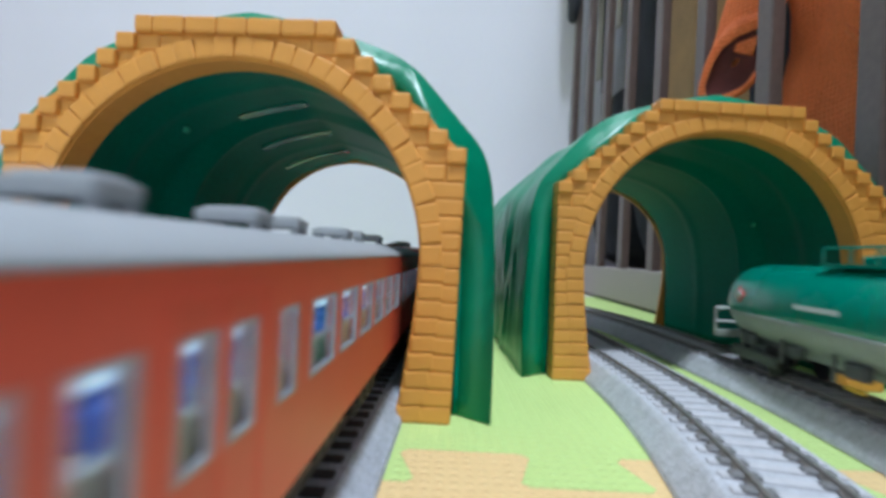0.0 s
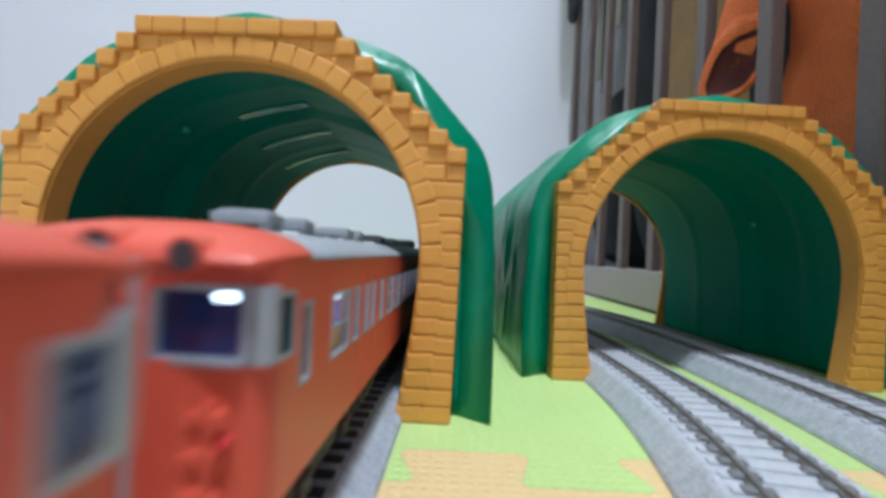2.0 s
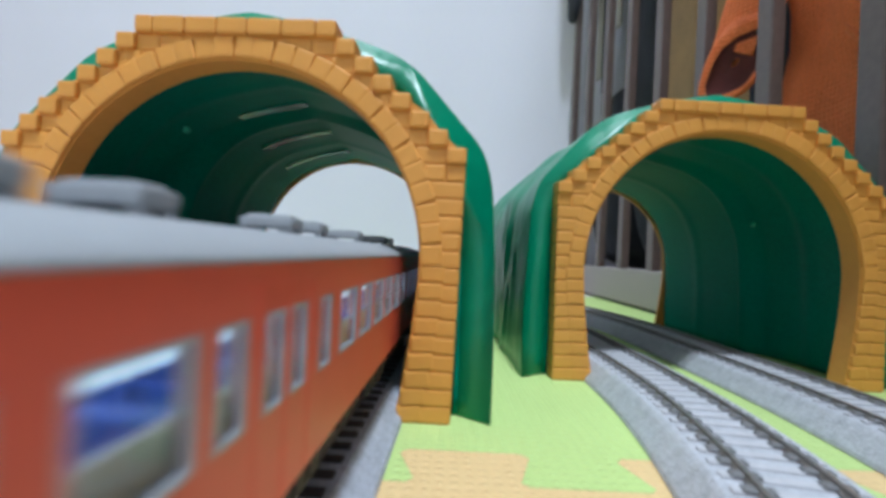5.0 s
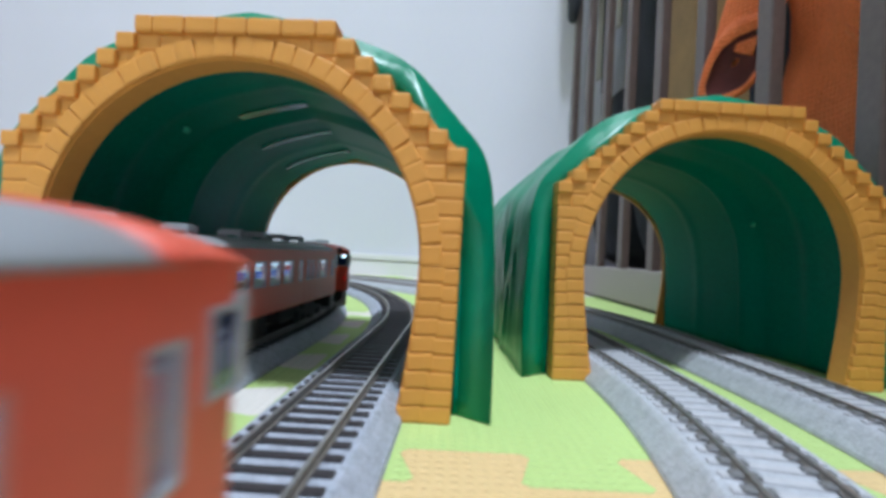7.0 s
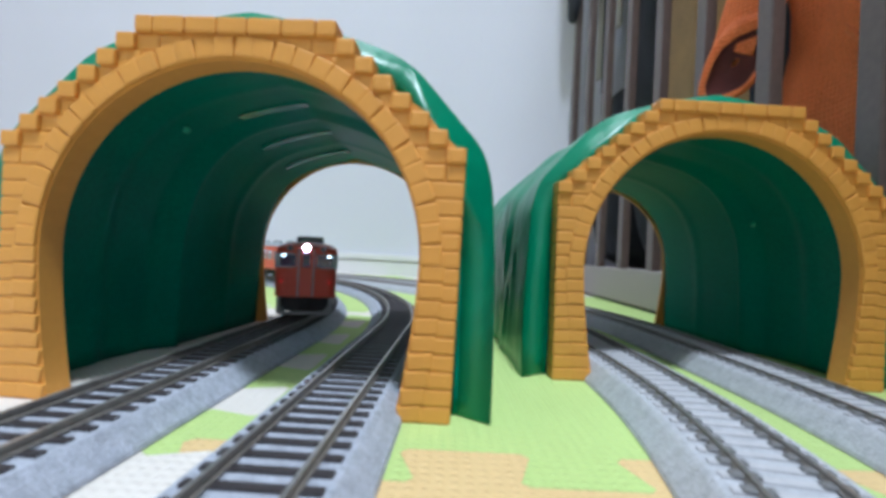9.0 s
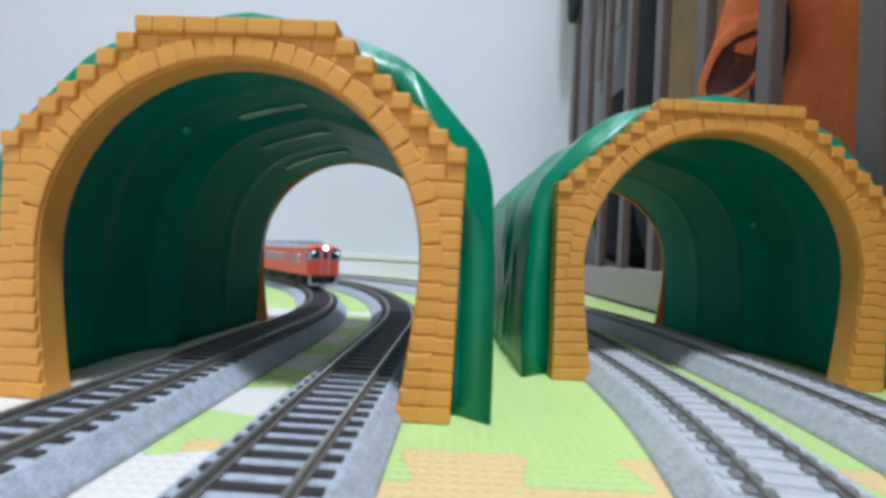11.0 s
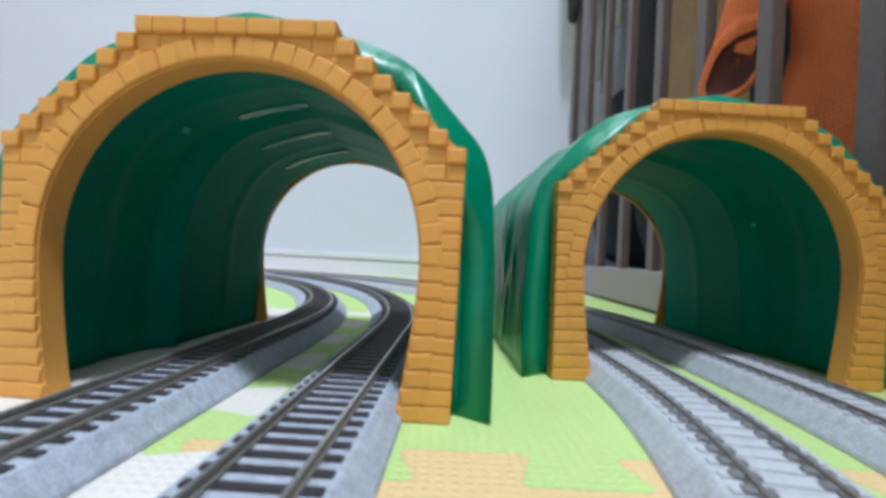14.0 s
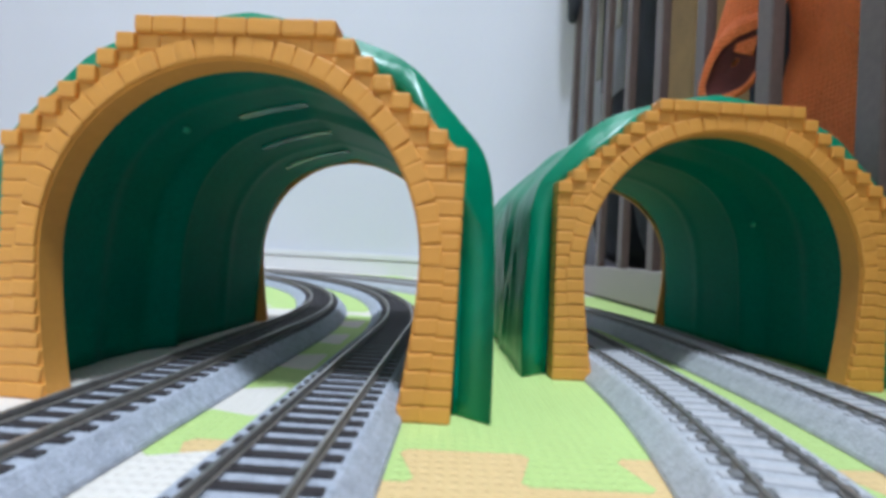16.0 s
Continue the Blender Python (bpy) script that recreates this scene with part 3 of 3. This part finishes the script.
    box(pl, *sorted((X(-1.4), X(0.5))), -8.3, 8.3, 1.3, 2.5, 0.5, 2)
    for s in (-1, 1):
        box(pl, *sorted((X(-1.3), X(0.4))), *sorted((s * 7.4, s * 8.8)), 1.7, FLOOR_Z - 0.2, 0.4, 2)
        cyl(pl, (X(-0.45), s * 6.4, 2.2), (X(-0.45), s * 8.2, 4.2), 0.75, n=12)
    part("buffer_beam", boxed(*sorted((X(-3.4), X(-1.7))), -8.3, 8.3, 2.6, FLOOR_Z - 0.05, 0.2), M_UNDER, car, "black beam under the cab")
    part("snow_plough", pl, M_SKIRT, car, "grey snow plough under the cab")
    b = bmesh.new()
    box(b, *sorted((X(0.0), X(2.0))), -1.0, 1.0, 4.0, 6.0, 0.3)
    part("coupler", b, M_UNDER, car, "dark coupler")


def plain_end(car, e):
    X = lambda v: e * (CAR / 2 + v)
    part("end_wall", boxed(*sorted((X(-0.8), X(0.0))), -HALF + 0.8, HALF - 0.8, FLOOR_Z, EAVE, 0.0), M_RED, car)
    b = bmesh.new()
    box(b, *sorted((X(0.0), X(1.6))), -3.2, -2.2, FLOOR_Z, EAVE - 1.5, 0.2)
    box(b, *sorted((X(0.0), X(1.6))), 2.2, 3.2, FLOOR_Z, EAVE - 1.5, 0.2)
    box(b, *sorted((X(0.0), X(1.6))), -3.2, 3.2, EAVE - 2.5, EAVE - 1.5, 0.2)
    part("gangway", b, M_UNDER, car, "dark gangway bellows")
    # roof end cap
    ys = [-(HALF + 0.1) * math.cos(i / 16 * math.pi) for i in range(17)]
    part("roof_end", loft([[(X(v), y, arc_roof(y) - d) for y in ys] + [(X(v), HALF - 0.6, EAVE - 0.1), (X(v), -HALF + 0.6, EAVE - 0.1)]
                           for v, d in ((-2.4, 0.0), (-0.5, 0.05), (0.0, 0.5))]), M_RED, car)


def railcar(label, cab_a, cab_b, lit_a, lit_b, unit, lights, unit_half=10.0, vents=(), blank=False):
    """cab_a at -x (rear in travel), cab_b at +x."""
    car = thing("railcar", label, "model train car", "orange model railcars")
    wins = windows_of(cab_a, cab_b, blank)
    frame_of, pane_of = {}, {}
    for s in (1, -1):
        near, far = CORNER if cab_a else 0.0, CAR - (CORNER if cab_b else 0.0)
        body = part("body_side", side_mesh(wins, s, near, far), M_RED, car, "vermilion body side with window openings")
        # pale reflector, added so that the interior doesn't take on the body's red
        part("bounce_lining", side_mesh(wins, s, near + 1, far - 1, HALF - 1.05, HALF - 0.83), M_INSIDE, car, "cream sheet added inside the body side to brighten the windows")
        for a, b, kind in wins:
            w = round(b - a, 1)
            if w not in frame_of:
                f = bmesh.new()
                ring_frame(f, -w / 2, w / 2, WIN0, WIN1, HALF - 0.45, HALF + 0.06, 0.28)
                if w > 5:
                    box(f, -w / 2, w / 2, HALF - 0.4, HALF - 0.12, 16.5, 16.72)
                frame_of[w] = mesh("window_frame", f, M_SILVER)
                pane_of[w] = mesh("pane", boxed(-w / 2 + 0.3, w / 2 - 0.3, HALF - 0.5, HALF - 0.3, WIN0 + 0.3, WIN1 - 0.3), M_PANE)
            o = part("window_frame", frame_of[w], M_SILVER, body)
            o.matrix_local = pose(((a + b) / 2 - CAR / 2) * MM, 0, 0, 0, 0, 0 if s > 0 else 180)
            p = part("pane", pane_of[w], M_PANE, o)
            p.visible_shadow = False
        # door leaves, slightly recessed seams
        for x in (25.6, CAR - 34.6):
            sm = bmesh.new()
            for dx in (0, 4.5, 9.0):
                box(sm, x + dx - CAR / 2 - 0.12, x + dx - CAR / 2 + 0.12, *sorted((s * (HALF - 0.1), s * (HALF + 0.08))), FLOOR_Z + 0.2, EAVE - 1.2)
            box(sm, x - CAR / 2, x + 9.0 - CAR / 2, *sorted((s * (HALF - 0.1), s * (HALF + 0.08))), EAVE - 1.4, EAVE - 1.15)
            part("door_seam", sm, M_RED, body)
    part("roof", roof_mesh(-CAR / 2 + (6 if cab_a else 2), CAR / 2 - (6 if cab_b else 2)), M_ROOF, car, "grey rounded roof", smooth=True)
    fl = bmesh.new()
    box(fl, -CAR / 2 + 1, CAR / 2 - 1, -HALF + 0.9, HALF - 0.9, FLOOR_Z, FLOOR_Z + 1.6)
    part("floor_pan", fl, M_INSIDE, car, "cream interior floor")
    part("interior_lamp", boxed(-CAR / 2 + 10, CAR / 2 - 10, -1.4, 1.4, EAVE - 0.9, EAVE - 0.3), M_TUBE if lights else M_INSIDE, car)
    for s in (-1, 1):
        part("lamp_strip", boxed(-CAR / 2 + 10, CAR / 2 - 10, *sorted((s * (HALF - 1.9), s * (HALF - 1.3))), WIN1 - 1.2, WIN1 - 0.75), M_STRIP if lights else M_INSIDE, car, "cold white cabin lamp strip")
        part("inner_panel", boxed(-CAR / 2 + 8, CAR / 2 - 8, *sorted((s * (HALF - 1.6), s * (HALF - 1.2))), FLOOR_Z + 1.6, WIN0 + 2.0), M_SIDING, car, "pale green panel under the windows")
    if blank:
        for s in (-1, 1):
            part("side_plate", boxed(CAR / 2 - 7.2, CAR / 2 - 4.4, *sorted((s * (HALF - 0.1), s * (HALF + 0.07))), 18.9, 19.9), M_UNDER, car, "small dark plate")
            for k in range(4):
                part("marking_bar", boxed(CAR / 2 - 8.8 + 1.7 * k, CAR / 2 - 7.7 + 1.7 * k, *sorted((s * (HALF - 0.1), s * (HALF + 0.05))), 16.4, 17.3), M_SKIRT, car)
    seat = bmesh.new()
    box(seat, -1.6, 1.6, 2.2, 8.0, FLOOR_Z + 1.6, FLOOR_Z + 4.2, 0.4)
    box(seat, -0.6, 0.6, 2.2, 8.0, FLOOR_Z + 3.6, FLOOR_Z + 8.2, 0.4)
    seat = mesh("seat", seat, M_SEAT)
    for i in range(13):
        for s in (0, 180):
            x = -CAR / 2 + 13 + i * 9.25
            o = part("seat", seat, M_SEAT, car, "blue bench seat" if i == 0 else "")
            o.matrix_local = pose(x * MM, 0, 0, 0, 0, s)
    # roof gear
    vent = bmesh.new()
    box(vent, -1.8, 1.8, -2.8, 2.8, 0.8, 1.9, 0.25, 2)
    box(vent, -1.3, 1.3, -2.3, 2.3, 1.8, 2.2, 0.15)
    for x in (-1.1, 1.1):
        for y in (-2.3, 2.3):
            box(vent, x - 0.5, x + 0.5, y - 0.4, y + 0.4, -0.4, 0.9)
    vent = mesh("roof_vent", vent, M_ROOF)
    spots = [-52, -38, -12, 6, 22, 46] if not unit else [v for v in (-48, -34, -12, 9, 22, 36, 50) if abs(v - unit) > 22]
    for x in ([v - CAR / 2 for v in vents] or spots):
        o = part("roof_vent", vent, M_ROOF, car)
        o.matrix_local = pose(x * MM, 0, (TOP - 0.3) * MM)
    if unit:
        x = unit
        b = bmesh.new()
        box(b, x - unit_half, x + unit_half, -4.6, 4.6, TOP - 1.0, TOP + 2.3, 0.9, 3)
        part("roof_unit", b, M_ROOF, car, "grey box-shaped roof unit")
    # ends
    (cab_end(car, lit_a, lit_a, -1) if cab_a else plain_end(car, -1))
    (cab_end(car, lit_b, lit_b, 1) if cab_b else plain_end(car, 1))
    # underframe
    gear = [(-30, 12, 5.4), (-12, 9, 4.6), (6, 14, 5.8), (26, 10, 4.8)]
    for x, l, dz in gear:
        g = bmesh.new()
        box(g, x - l / 2, x + l / 2, -7.8, 7.8, FLOOR_Z - dz + 0.6, FLOOR_Z + 0.2, 0.3)
        for q in range(3):
            box(g, x - l / 2 + 1 + q * l / 3.4, x - l / 2 + 1 + q * l / 3.4 + l / 5, -8.2, 8.2, FLOOR_Z - dz + 1.4, FLOOR_Z - 0.8, 0.2)
        part("underfloor_box", g, M_UNDER, car)
    for bx in (-48, 48):
        b = bmesh.new()
        for s in (-1, 1):
            box(b, bx - 11, bx + 11, *sorted((s * 6.0, s * 7.4)), 2.2, 4.4, 0.3)
            for ax in (-7, 7):
                box(b, bx + ax - 1.6, bx + ax + 1.6, *sorted((s * 6.6, s * 8.0)), 1.6, 4.0, 0.4)
        box(b, bx - 4, bx + 4, -6.2, 6.2, 3.0, FLOOR_Z + 0.4, 0.3)
        bg = part("bogie", b, M_UNDER, car, "dark two-axle bogie")
        for ax in (-7, 7):
            w = bmesh.new()
            for s in (-1, 1):
                cyl(w, (bx + ax, s * 4.3, 2.9), (bx + ax, s * 5.6, 2.9), 2.9, n=20)
            cyl(w, (bx + ax, -5, 2.9), (bx + ax, 5, 2.9), 0.5, n=8)
            part("wheelset", w, M_UNDER, bg)
    return car


def tank_wagon():
    t = thing("tank_wagon", "green and grey model tank wagon on the outer track", "model tank wagon")
    n = 28
    prof = [(-42, 2.0), (-41.6, 5.0), (-40.2, 7.6), (-38.0, 8.8), (-35, 9.2), (35, 9.2), (38, 8.8), (40.2, 7.6), (41.6, 5.0), (42, 2.0)]
    for lo, hi, name, m, label in ((-0.25, math.pi + 0.25, "tank_upper", M_TANK, "glossy green upper tank"), (math.pi + 0.25, 2 * math.pi - 0.25, "tank_lower", M_TANKG, "grey lower tank")):
        rings = [[(x, r * math.cos(lo + (hi - lo) * i / n), 15.5 + r * math.sin(lo + (hi - lo) * i / n)) for i in range(n + 1)] for x, r in prof]
        part(name, loft(rings), m, t, label, smooth=True)
    b = bmesh.new()
    box(b, -46, 46, -3.0, 3.0, 5.4, 7.2, 0.3)
    for x in (-45, 45):
        box(b, x - 1, x + 1, -8.6, 8.6, 5.2, 7.0, 0.3)
    part("underframe", b, M_TANKG, t, "grey underframe")
    for e in (-1, 1):
        r = bmesh.new()
        for y in (-8.4, 8.4):
            cyl(r, (e * 45.2, y, 6), (e * 45.2, y, 12.8), 0.3, n=8)
            cyl(r, (e * 45.2, y, 12.8), (e * 41.5, y, 12.8), 0.3, n=8)
        cyl(r, (e * 45.2, -8.4, 12.8), (e * 45.2, 8.4, 12.8), 0.3, n=8)
        cyl(r, (e * 45.2, -8.4, 9.2), (e * 45.2, 8.4, 9.2), 0.25, n=8)
        part("end_railing", r, M_WHITE, t, "pale end railing")
        part("step", boxed(*sorted((e * 44.0, e * 46.4)), -8.6, 8.6, 2.2, 3.0, 0.2), M_UNDER, t)
        bg = bmesh.new()
        for s in (-1, 1):
            box(bg, e * 30 - 9, e * 30 + 9, *sorted((s * 6.0, s * 7.2)), 2.0, 4.6, 0.4)
        box(bg, e * 30 - 3, e * 30 + 3, -6, 6, 3.2, 6, 0.3)
        bo = part("bogie", bg, M_BOGIE, t, "dark grey bogie")
        for ax in (-6, 6):
            w = bmesh.new()
            for s in (-1, 1):
                cyl(w, (e * 30 + ax, s * 4.3, 2.9), (e * 30 + ax, s * 5.6, 2.9), 2.9, n=20)
            part("wheelset", w, M_UNDER, bo)
        d = bmesh.new()
        bmesh.ops.create_cone(d, cap_ends=True, segments=4, radius1=2.0, radius2=2.0, depth=0.3, matrix=Matrix.Translation((e * 32.0, 9.15, 17.2)) @ Matrix.Rotation(radians(90), 4, "X"))
        w = bmesh.new()
        bmesh.ops.create_cone(w, cap_ends=True, segments=4, radius1=1.3, radius2=1.3, depth=0.3, matrix=Matrix.Translation((e * 32.0, 9.35, 17.2)) @ Matrix.Rotation(radians(90), 4, "X"))
        part("sign_centre", w, M_WHITE, t, "white centre of the sign plate")
        part("warning_sign", d, M_SIGN, t, "red and white sign plate")
    for s in (1, -1):
        part("marking_bar", boxed(0, 12, *sorted((s * 9.0, s * 9.3)), 16.0, 16.9), M_WHITE, t, "white marking strip")
        part("marking_plate", boxed(2, 10, *sorted((s * 8.5, s * 9.0)), 12.6, 13.4), M_TANKG, t)
    for s in (-1, 1):
        part("brake_lever", boxed(-4.5, -0.5, *sorted((s * 7.2, s * 8.2)), 3.8, 4.5, 0.2), M_YEL, t, "yellow brake lever beside the bogie")
        g = bmesh.new()
        for k in range(5):
            box(g, -37 + 17 * k, -32 + 17 * k, *sorted((s * 5.0, s * 6.8)), 5.4 + 0.5 * (k % 2), 8.2, 0.4)
            cyl(g, (-27 + 15 * k, s * 7.4, 4.2), (-27 + 15 * k, s * 7.4, 9.0), 0.4, n=8)
        part("side_gear", g, M_BOGIE, t, "dark grey boxes and pipes under the tank")
    g = bmesh.new()
    box(g, -11, 11, -5.5, 5.5, 24.4, 25.1, 0.2)
    box(g, -4, 4, -3, 3, 24.4, 26.7, 0.4)
    part("walkway", g, M_TANK, t, "green roof walkway")
    r = bmesh.new()
    for y in (-5.4, 5.4):
        for x in (-10, -3, 3, 10):
            cyl(r, (x, y, 25.0), (x, y, 28.1), 0.25, n=8)
        cyl(r, (-10, y, 28.1), (10, y, 28.1), 0.25, n=8)
    part("handrail", r, M_TANK, t, "green handrail")
    return t


# ---------------------------------------------------------------- slatted rack and what it holds
RX = 122.0


def rack():
    m_plinth = mat('plinth_board', (0.37, 0.325, 0.31), 0.5, vary=0.05, scale=20)
    b = new("rack_plinth", mesh("rack_plinth", boxed(RX, RX + 30, -200, 484, 1.8, 24.6, 0.8), m_plinth))
    tagged(b, "white plinth board under the slatted rack", "plinth")
    # near-black strip put in for the shade in the gap below the plinth
    k = new('plinth_gap', mesh('plinth_gap', boxed(RX + 2, RX + 28, -200, 482, -12, 1.8), M_UNDER))
    tagged(k, 'black strip for the shaded gap under the white plinth board', 'plinth')
    t = thing("slatted_rack", "tall brown slatted rack against the room corner", "rack")
    one = mesh("slat", boxed(0, 5.5, -4.4, 4.4, 24.6, 900, 0.7, 2), M_SLAT)
    for i in range(14):
        o = part("slat", one, M_SLAT, t)
        y = 472 - 47.7 * i
        o.matrix_local = pose((RX + 1) * MM, y * MM, 0)
    part("back_panel", boxed(RX + 120, RX + 128, -200, 486, -10, 900), M_NAVY, t, "dark back panel")
    part("top_rail", boxed(RX, RX + 22, -200, 480, 901, 940, 1), M_SLAT, t)


def lumpy(x0, x1, y0, y1, z0, z1, seed, amount, n=14):
    """A soft stuffed or folded form filling about that box."""
    bm = bmesh.new()
    bmesh.ops.create_cube(bm, size=2)
    bmesh.ops.subdivide_edges(bm, edges=bm.edges, cuts=n, use_grid_fill=True)
    c, h = Vector(((x0 + x1) / 2, (y0 + y1) / 2, (z0 + z1) / 2)), Vector(((x1 - x0) / 2, (y1 - y0) / 2, (z1 - z0) / 2))
    for v in bm.verts:
        p = v.co
        r = (abs(p.x) ** 4 + abs(p.y) ** 4 + abs(p.z) ** 4) ** 0.25
        p = p / r
        q = Vector((p.x * h.x, p.y * h.y, p.z * h.z))
        k = noise.noise(q * 0.035 + Vector((seed, 0, 0))) + 0.5 * noise.noise(q * 0.09 + Vector((0, seed, 0)))
        v.co = c + q + p.normalized() * amount * k
    return bm


def contents():
    things = [("folded_bag", (RX + 22, RX + 110, 395, 478, 25, 192), M_NAVY, "dark folded cloth bag standing in the rack", "bag", 6),
              ("folded_cloth", (RX + 45, RX + 100, 386, 432, 189, 430), M_NAVY, "dark folded cloth lying on a bag in the rack", "cloth", 5),
              ("folded_bag", (RX + 26, RX + 110, 340, 392, 25, 420), M_NAVY, "dark cloth bag standing behind the slats", "bag", 7),
              ("folded_bag", (RX + 26, RX + 110, 10, 118, 25, 330), M_NAVY, "dark cloth bag at the rack's end", "bag", 5)]
    for i, (name, b, m, label, cat, am) in enumerate(things):
        ob = new(name, mesh(name, lumpy(*b, i + 2.0, am), m, True))
        tagged(ob, label, cat)
    for y, m, w, low in ((452, M_PALE, 7, 204), (432, M_NAVY, 9, 186), (404, M_PALE, 4, 232), (381, M_PALE, 3, 262)):
        ob = new("booklet", mesh("booklet", boxed(RX + 19, RX + 21.5, y - w, y + w, low, 440, 0.4), m))
        tagged(ob, "thin upright booklet behind the rack slats", "booklet", group="booklets in the rack")
    ob = new("hanging_pouch", mesh("hanging_pouch", lumpy(RX - 12, RX + 2, 446, 470, 262, 560, 9.0, 3), M_NAVY, True))
    tagged(ob, "dark blue-grey cloth pouch hanging on the rack slats", "pouch")
    ob = new("wooden_board", mesh("wooden_board", boxed(RX + 26, RX + 62, 288, 334, 25, 500, 1.0), M_WOOD))
    tagged(ob, "upright tan wooden board inside the rack", "board")
    t = thing("orange_bag", "bright orange textured cloth bag pushed against the slats", "bag")
    part("bag_body", lumpy(RX + 20, RX + 95, 128, 214, 25.5, 320, 5.0, 6, 18), M_ORANGE, t, smooth=True)
    # wide rolled sleeve hanging down behind the slats, its mouth turned out between two of them
    top, mouth = Vector((RX + 22, 205, 250)), Vector((RX + 4.5, 209.8, 121))
    side, tall, out = Vector((0.56, -0.83, 0.02)), Vector((0.14, -0.30, 0.94)).normalized(), Vector((-0.62, -0.72, -0.30)).normalized()
    rings = []
    for i in range(19):
        a = i / 18
        c = top.lerp(mouth, a) + Vector((6, 1, 0)) * math.sin(a * math.pi)
        turn = max(0.0, (a - 0.55) / 0.45)
        turn = turn * turn * (3 - 2 * turn)
        u = Vector((0.25, -1, 0)).normalized().lerp(side, turn)
        v = Vector((1, 0.2, 0)).normalized().lerp(tall, turn)
        ring = []
        for k in range(40):
            th = k / 40 * math.tau
            rough = 1 + 0.08 * noise.noise(Vector((math.cos(th) * 1.6, math.sin(th) * 1.6, a * 4))) + 0.03 * noise.noise(Vector((th * 3, a * 14, 2)))
            ring.append(c + (u * (12.8 + 1.0 * a) * math.copysign(abs(math.cos(th)) ** 0.75, math.cos(th)) + v * (6 + 12 * turn) * math.copysign(abs(math.sin(th)) ** 0.75, math.sin(th))) * rough)
        rings.append(ring)
    end = rings[-1]
    mid = sum(end, Vector()) / len(end)
    inside = []
    # the rim rolls outwards, then a sheet coloured as the deep mouth's shade closes it
    for q, d in ((1.03, 1.4), (0.99, 2.8), (0.90, 3.2), (0.81, 2.2), (0.77, 1.4), (0.72, 0.8), (0.5, 0.3), (0.1, 0.2)):
        ring = []
        for k, p in enumerate(end):
            th = k / 40 * math.tau
            pinch = 1 - (0.22 * max(0.0, math.sin(th - 0.5)) if q < 0.85 else 0)
            seam_ = 0.35 * math.sin(th * 22) if 0.85 < q < 1.03 else 0.0
            ring.append(mid + (p - mid) * q * pinch + out * (d + seam_))
        (rings if q > 0.8 else inside).append(ring)
    part("mouth_shade", loft([rings[-1]] + inside, caps=False), M_MOUTH_SHADE, t, "dark maroon sheet painted for the shade inside the sleeve", smooth=True)
    lap = []
    for i in range(9):
        a = i / 8
        c = mid + side * (-2 + 9 * a) + tall * (6.6 - 2.0 * a) + out * (1.0 - 0.5 * a)
        lap.append([c + (tall * 3.0 * math.cos(th) + out * 1.1 * math.sin(th)) * (0.6 + 0.9 * a) for th in [k / 12 * math.tau for k in range(12)]])
    part("inner_fold", loft(lap), M_ORANGE, t, "inner fold of orange cloth in the sleeve's mouth", smooth=True)
    b = bmesh.new()
    cyl(b, (RX + 14, 139, 92), (RX + 14, 150, 122), 5.5, 5.0, 14)
    part("strap_end", b, M_NAVY, t, "black strap end on the bag", smooth=True)
    for k in range(3):
        f = [[Vector((RX + 13 + 2.0 * math.sin(q * 3.1 + k), 142 + 20 * q + 1.4 * math.cos(th), 88 + 34 * k + 26 * q + 1.8 * math.sin(th))) + Vector((1.6 * math.cos(th), 0, 0))
              for th in [i / 10 * math.tau for i in range(10)]] for q in [i / 12 for i in range(13)]]
        part("fold", loft(f), M_ORANGE, t, smooth=True)
    part("rolled_cuff", loft(rings, caps=False), M_ORANGE, t, "rolled orange cloth cuff with a dark opening", smooth=True)


rack()
contents()

# ceiling lamp body
b = bmesh.new()
cyl(b, (100, -550, 2280), (100, -550, 2299), 290, 270, 40)
tagged(new("ceiling_lamp", mesh("ceiling_lamp", b, M_TRIM)), "round white ceiling lamp", "lamp")

for x, y, turn, seed, label, size in TUNNELS:
    tunnel(x, y, turn, seed, label, size)


def motions():
    v1, y1 = 56.75, 129.8
    times = [i * 0.25 for i in range(65)]

    def pose_on(path, s, flip, half=48):
        """Pose of a car whose centre is at s; its bogies follow the path."""
        ax, ay, _ = path.at(s - half)
        bx, by, _ = path.at(s + half)
        ang = math.degrees(math.atan2(by - ay, bx - ax)) + (180 if flip else 0)
        return pose((ax + bx) / 2 * MM, (ay + by) / 2 * MM, RAIL_Z * MM, 0, 0, ang)

    for k, car in enumerate(train_one):
        rows = [(t, pose_on(L2, (y1 - v1 * t + (0, 149, 292)[k] - CAR / 2) / math.cos(radians(AL)), False)) for t in times]
        walk(car, rows)
    v2 = 59.6
    for k, car in enumerate(train_two):
        rows = [(t, pose_on(L1, 81.4 + v2 * (t - 7.8) + CAR / 2 + 146 * k, False)) for t in times]
        walk(car, rows)
    walk(wagon, [(t, pose_on(R2, 79.5 - 66 * t, False, 30)) for t in times])


# in the cars' own space +x points away from the room's near side
train_one = [railcar("orange model railcar, grey roof, unlit, driving cab at one end", False, True, False, False, 0, True, vents=(12, 32, 50, 60, 82, 92, 111)),
             railcar("orange model railcar with a large grey roof unit", True, False, False, False, 57.0, True, 6.9, (17, 27, 47, 55, 78, 98), True),
             railcar("orange model railcar at the end of the train", False, True, False, False, 0, True, vents=(17, 27, 50, 60, 82, 109.5, 119.5))]
train_two = [railcar("orange model railcar with lit windows, headlight and taillights", True, True, True, False, -44, True),
             railcar("leading orange model railcar with lit windows", True, True, True, False, 44, True)]
wagon = tank_wagon()

motions()
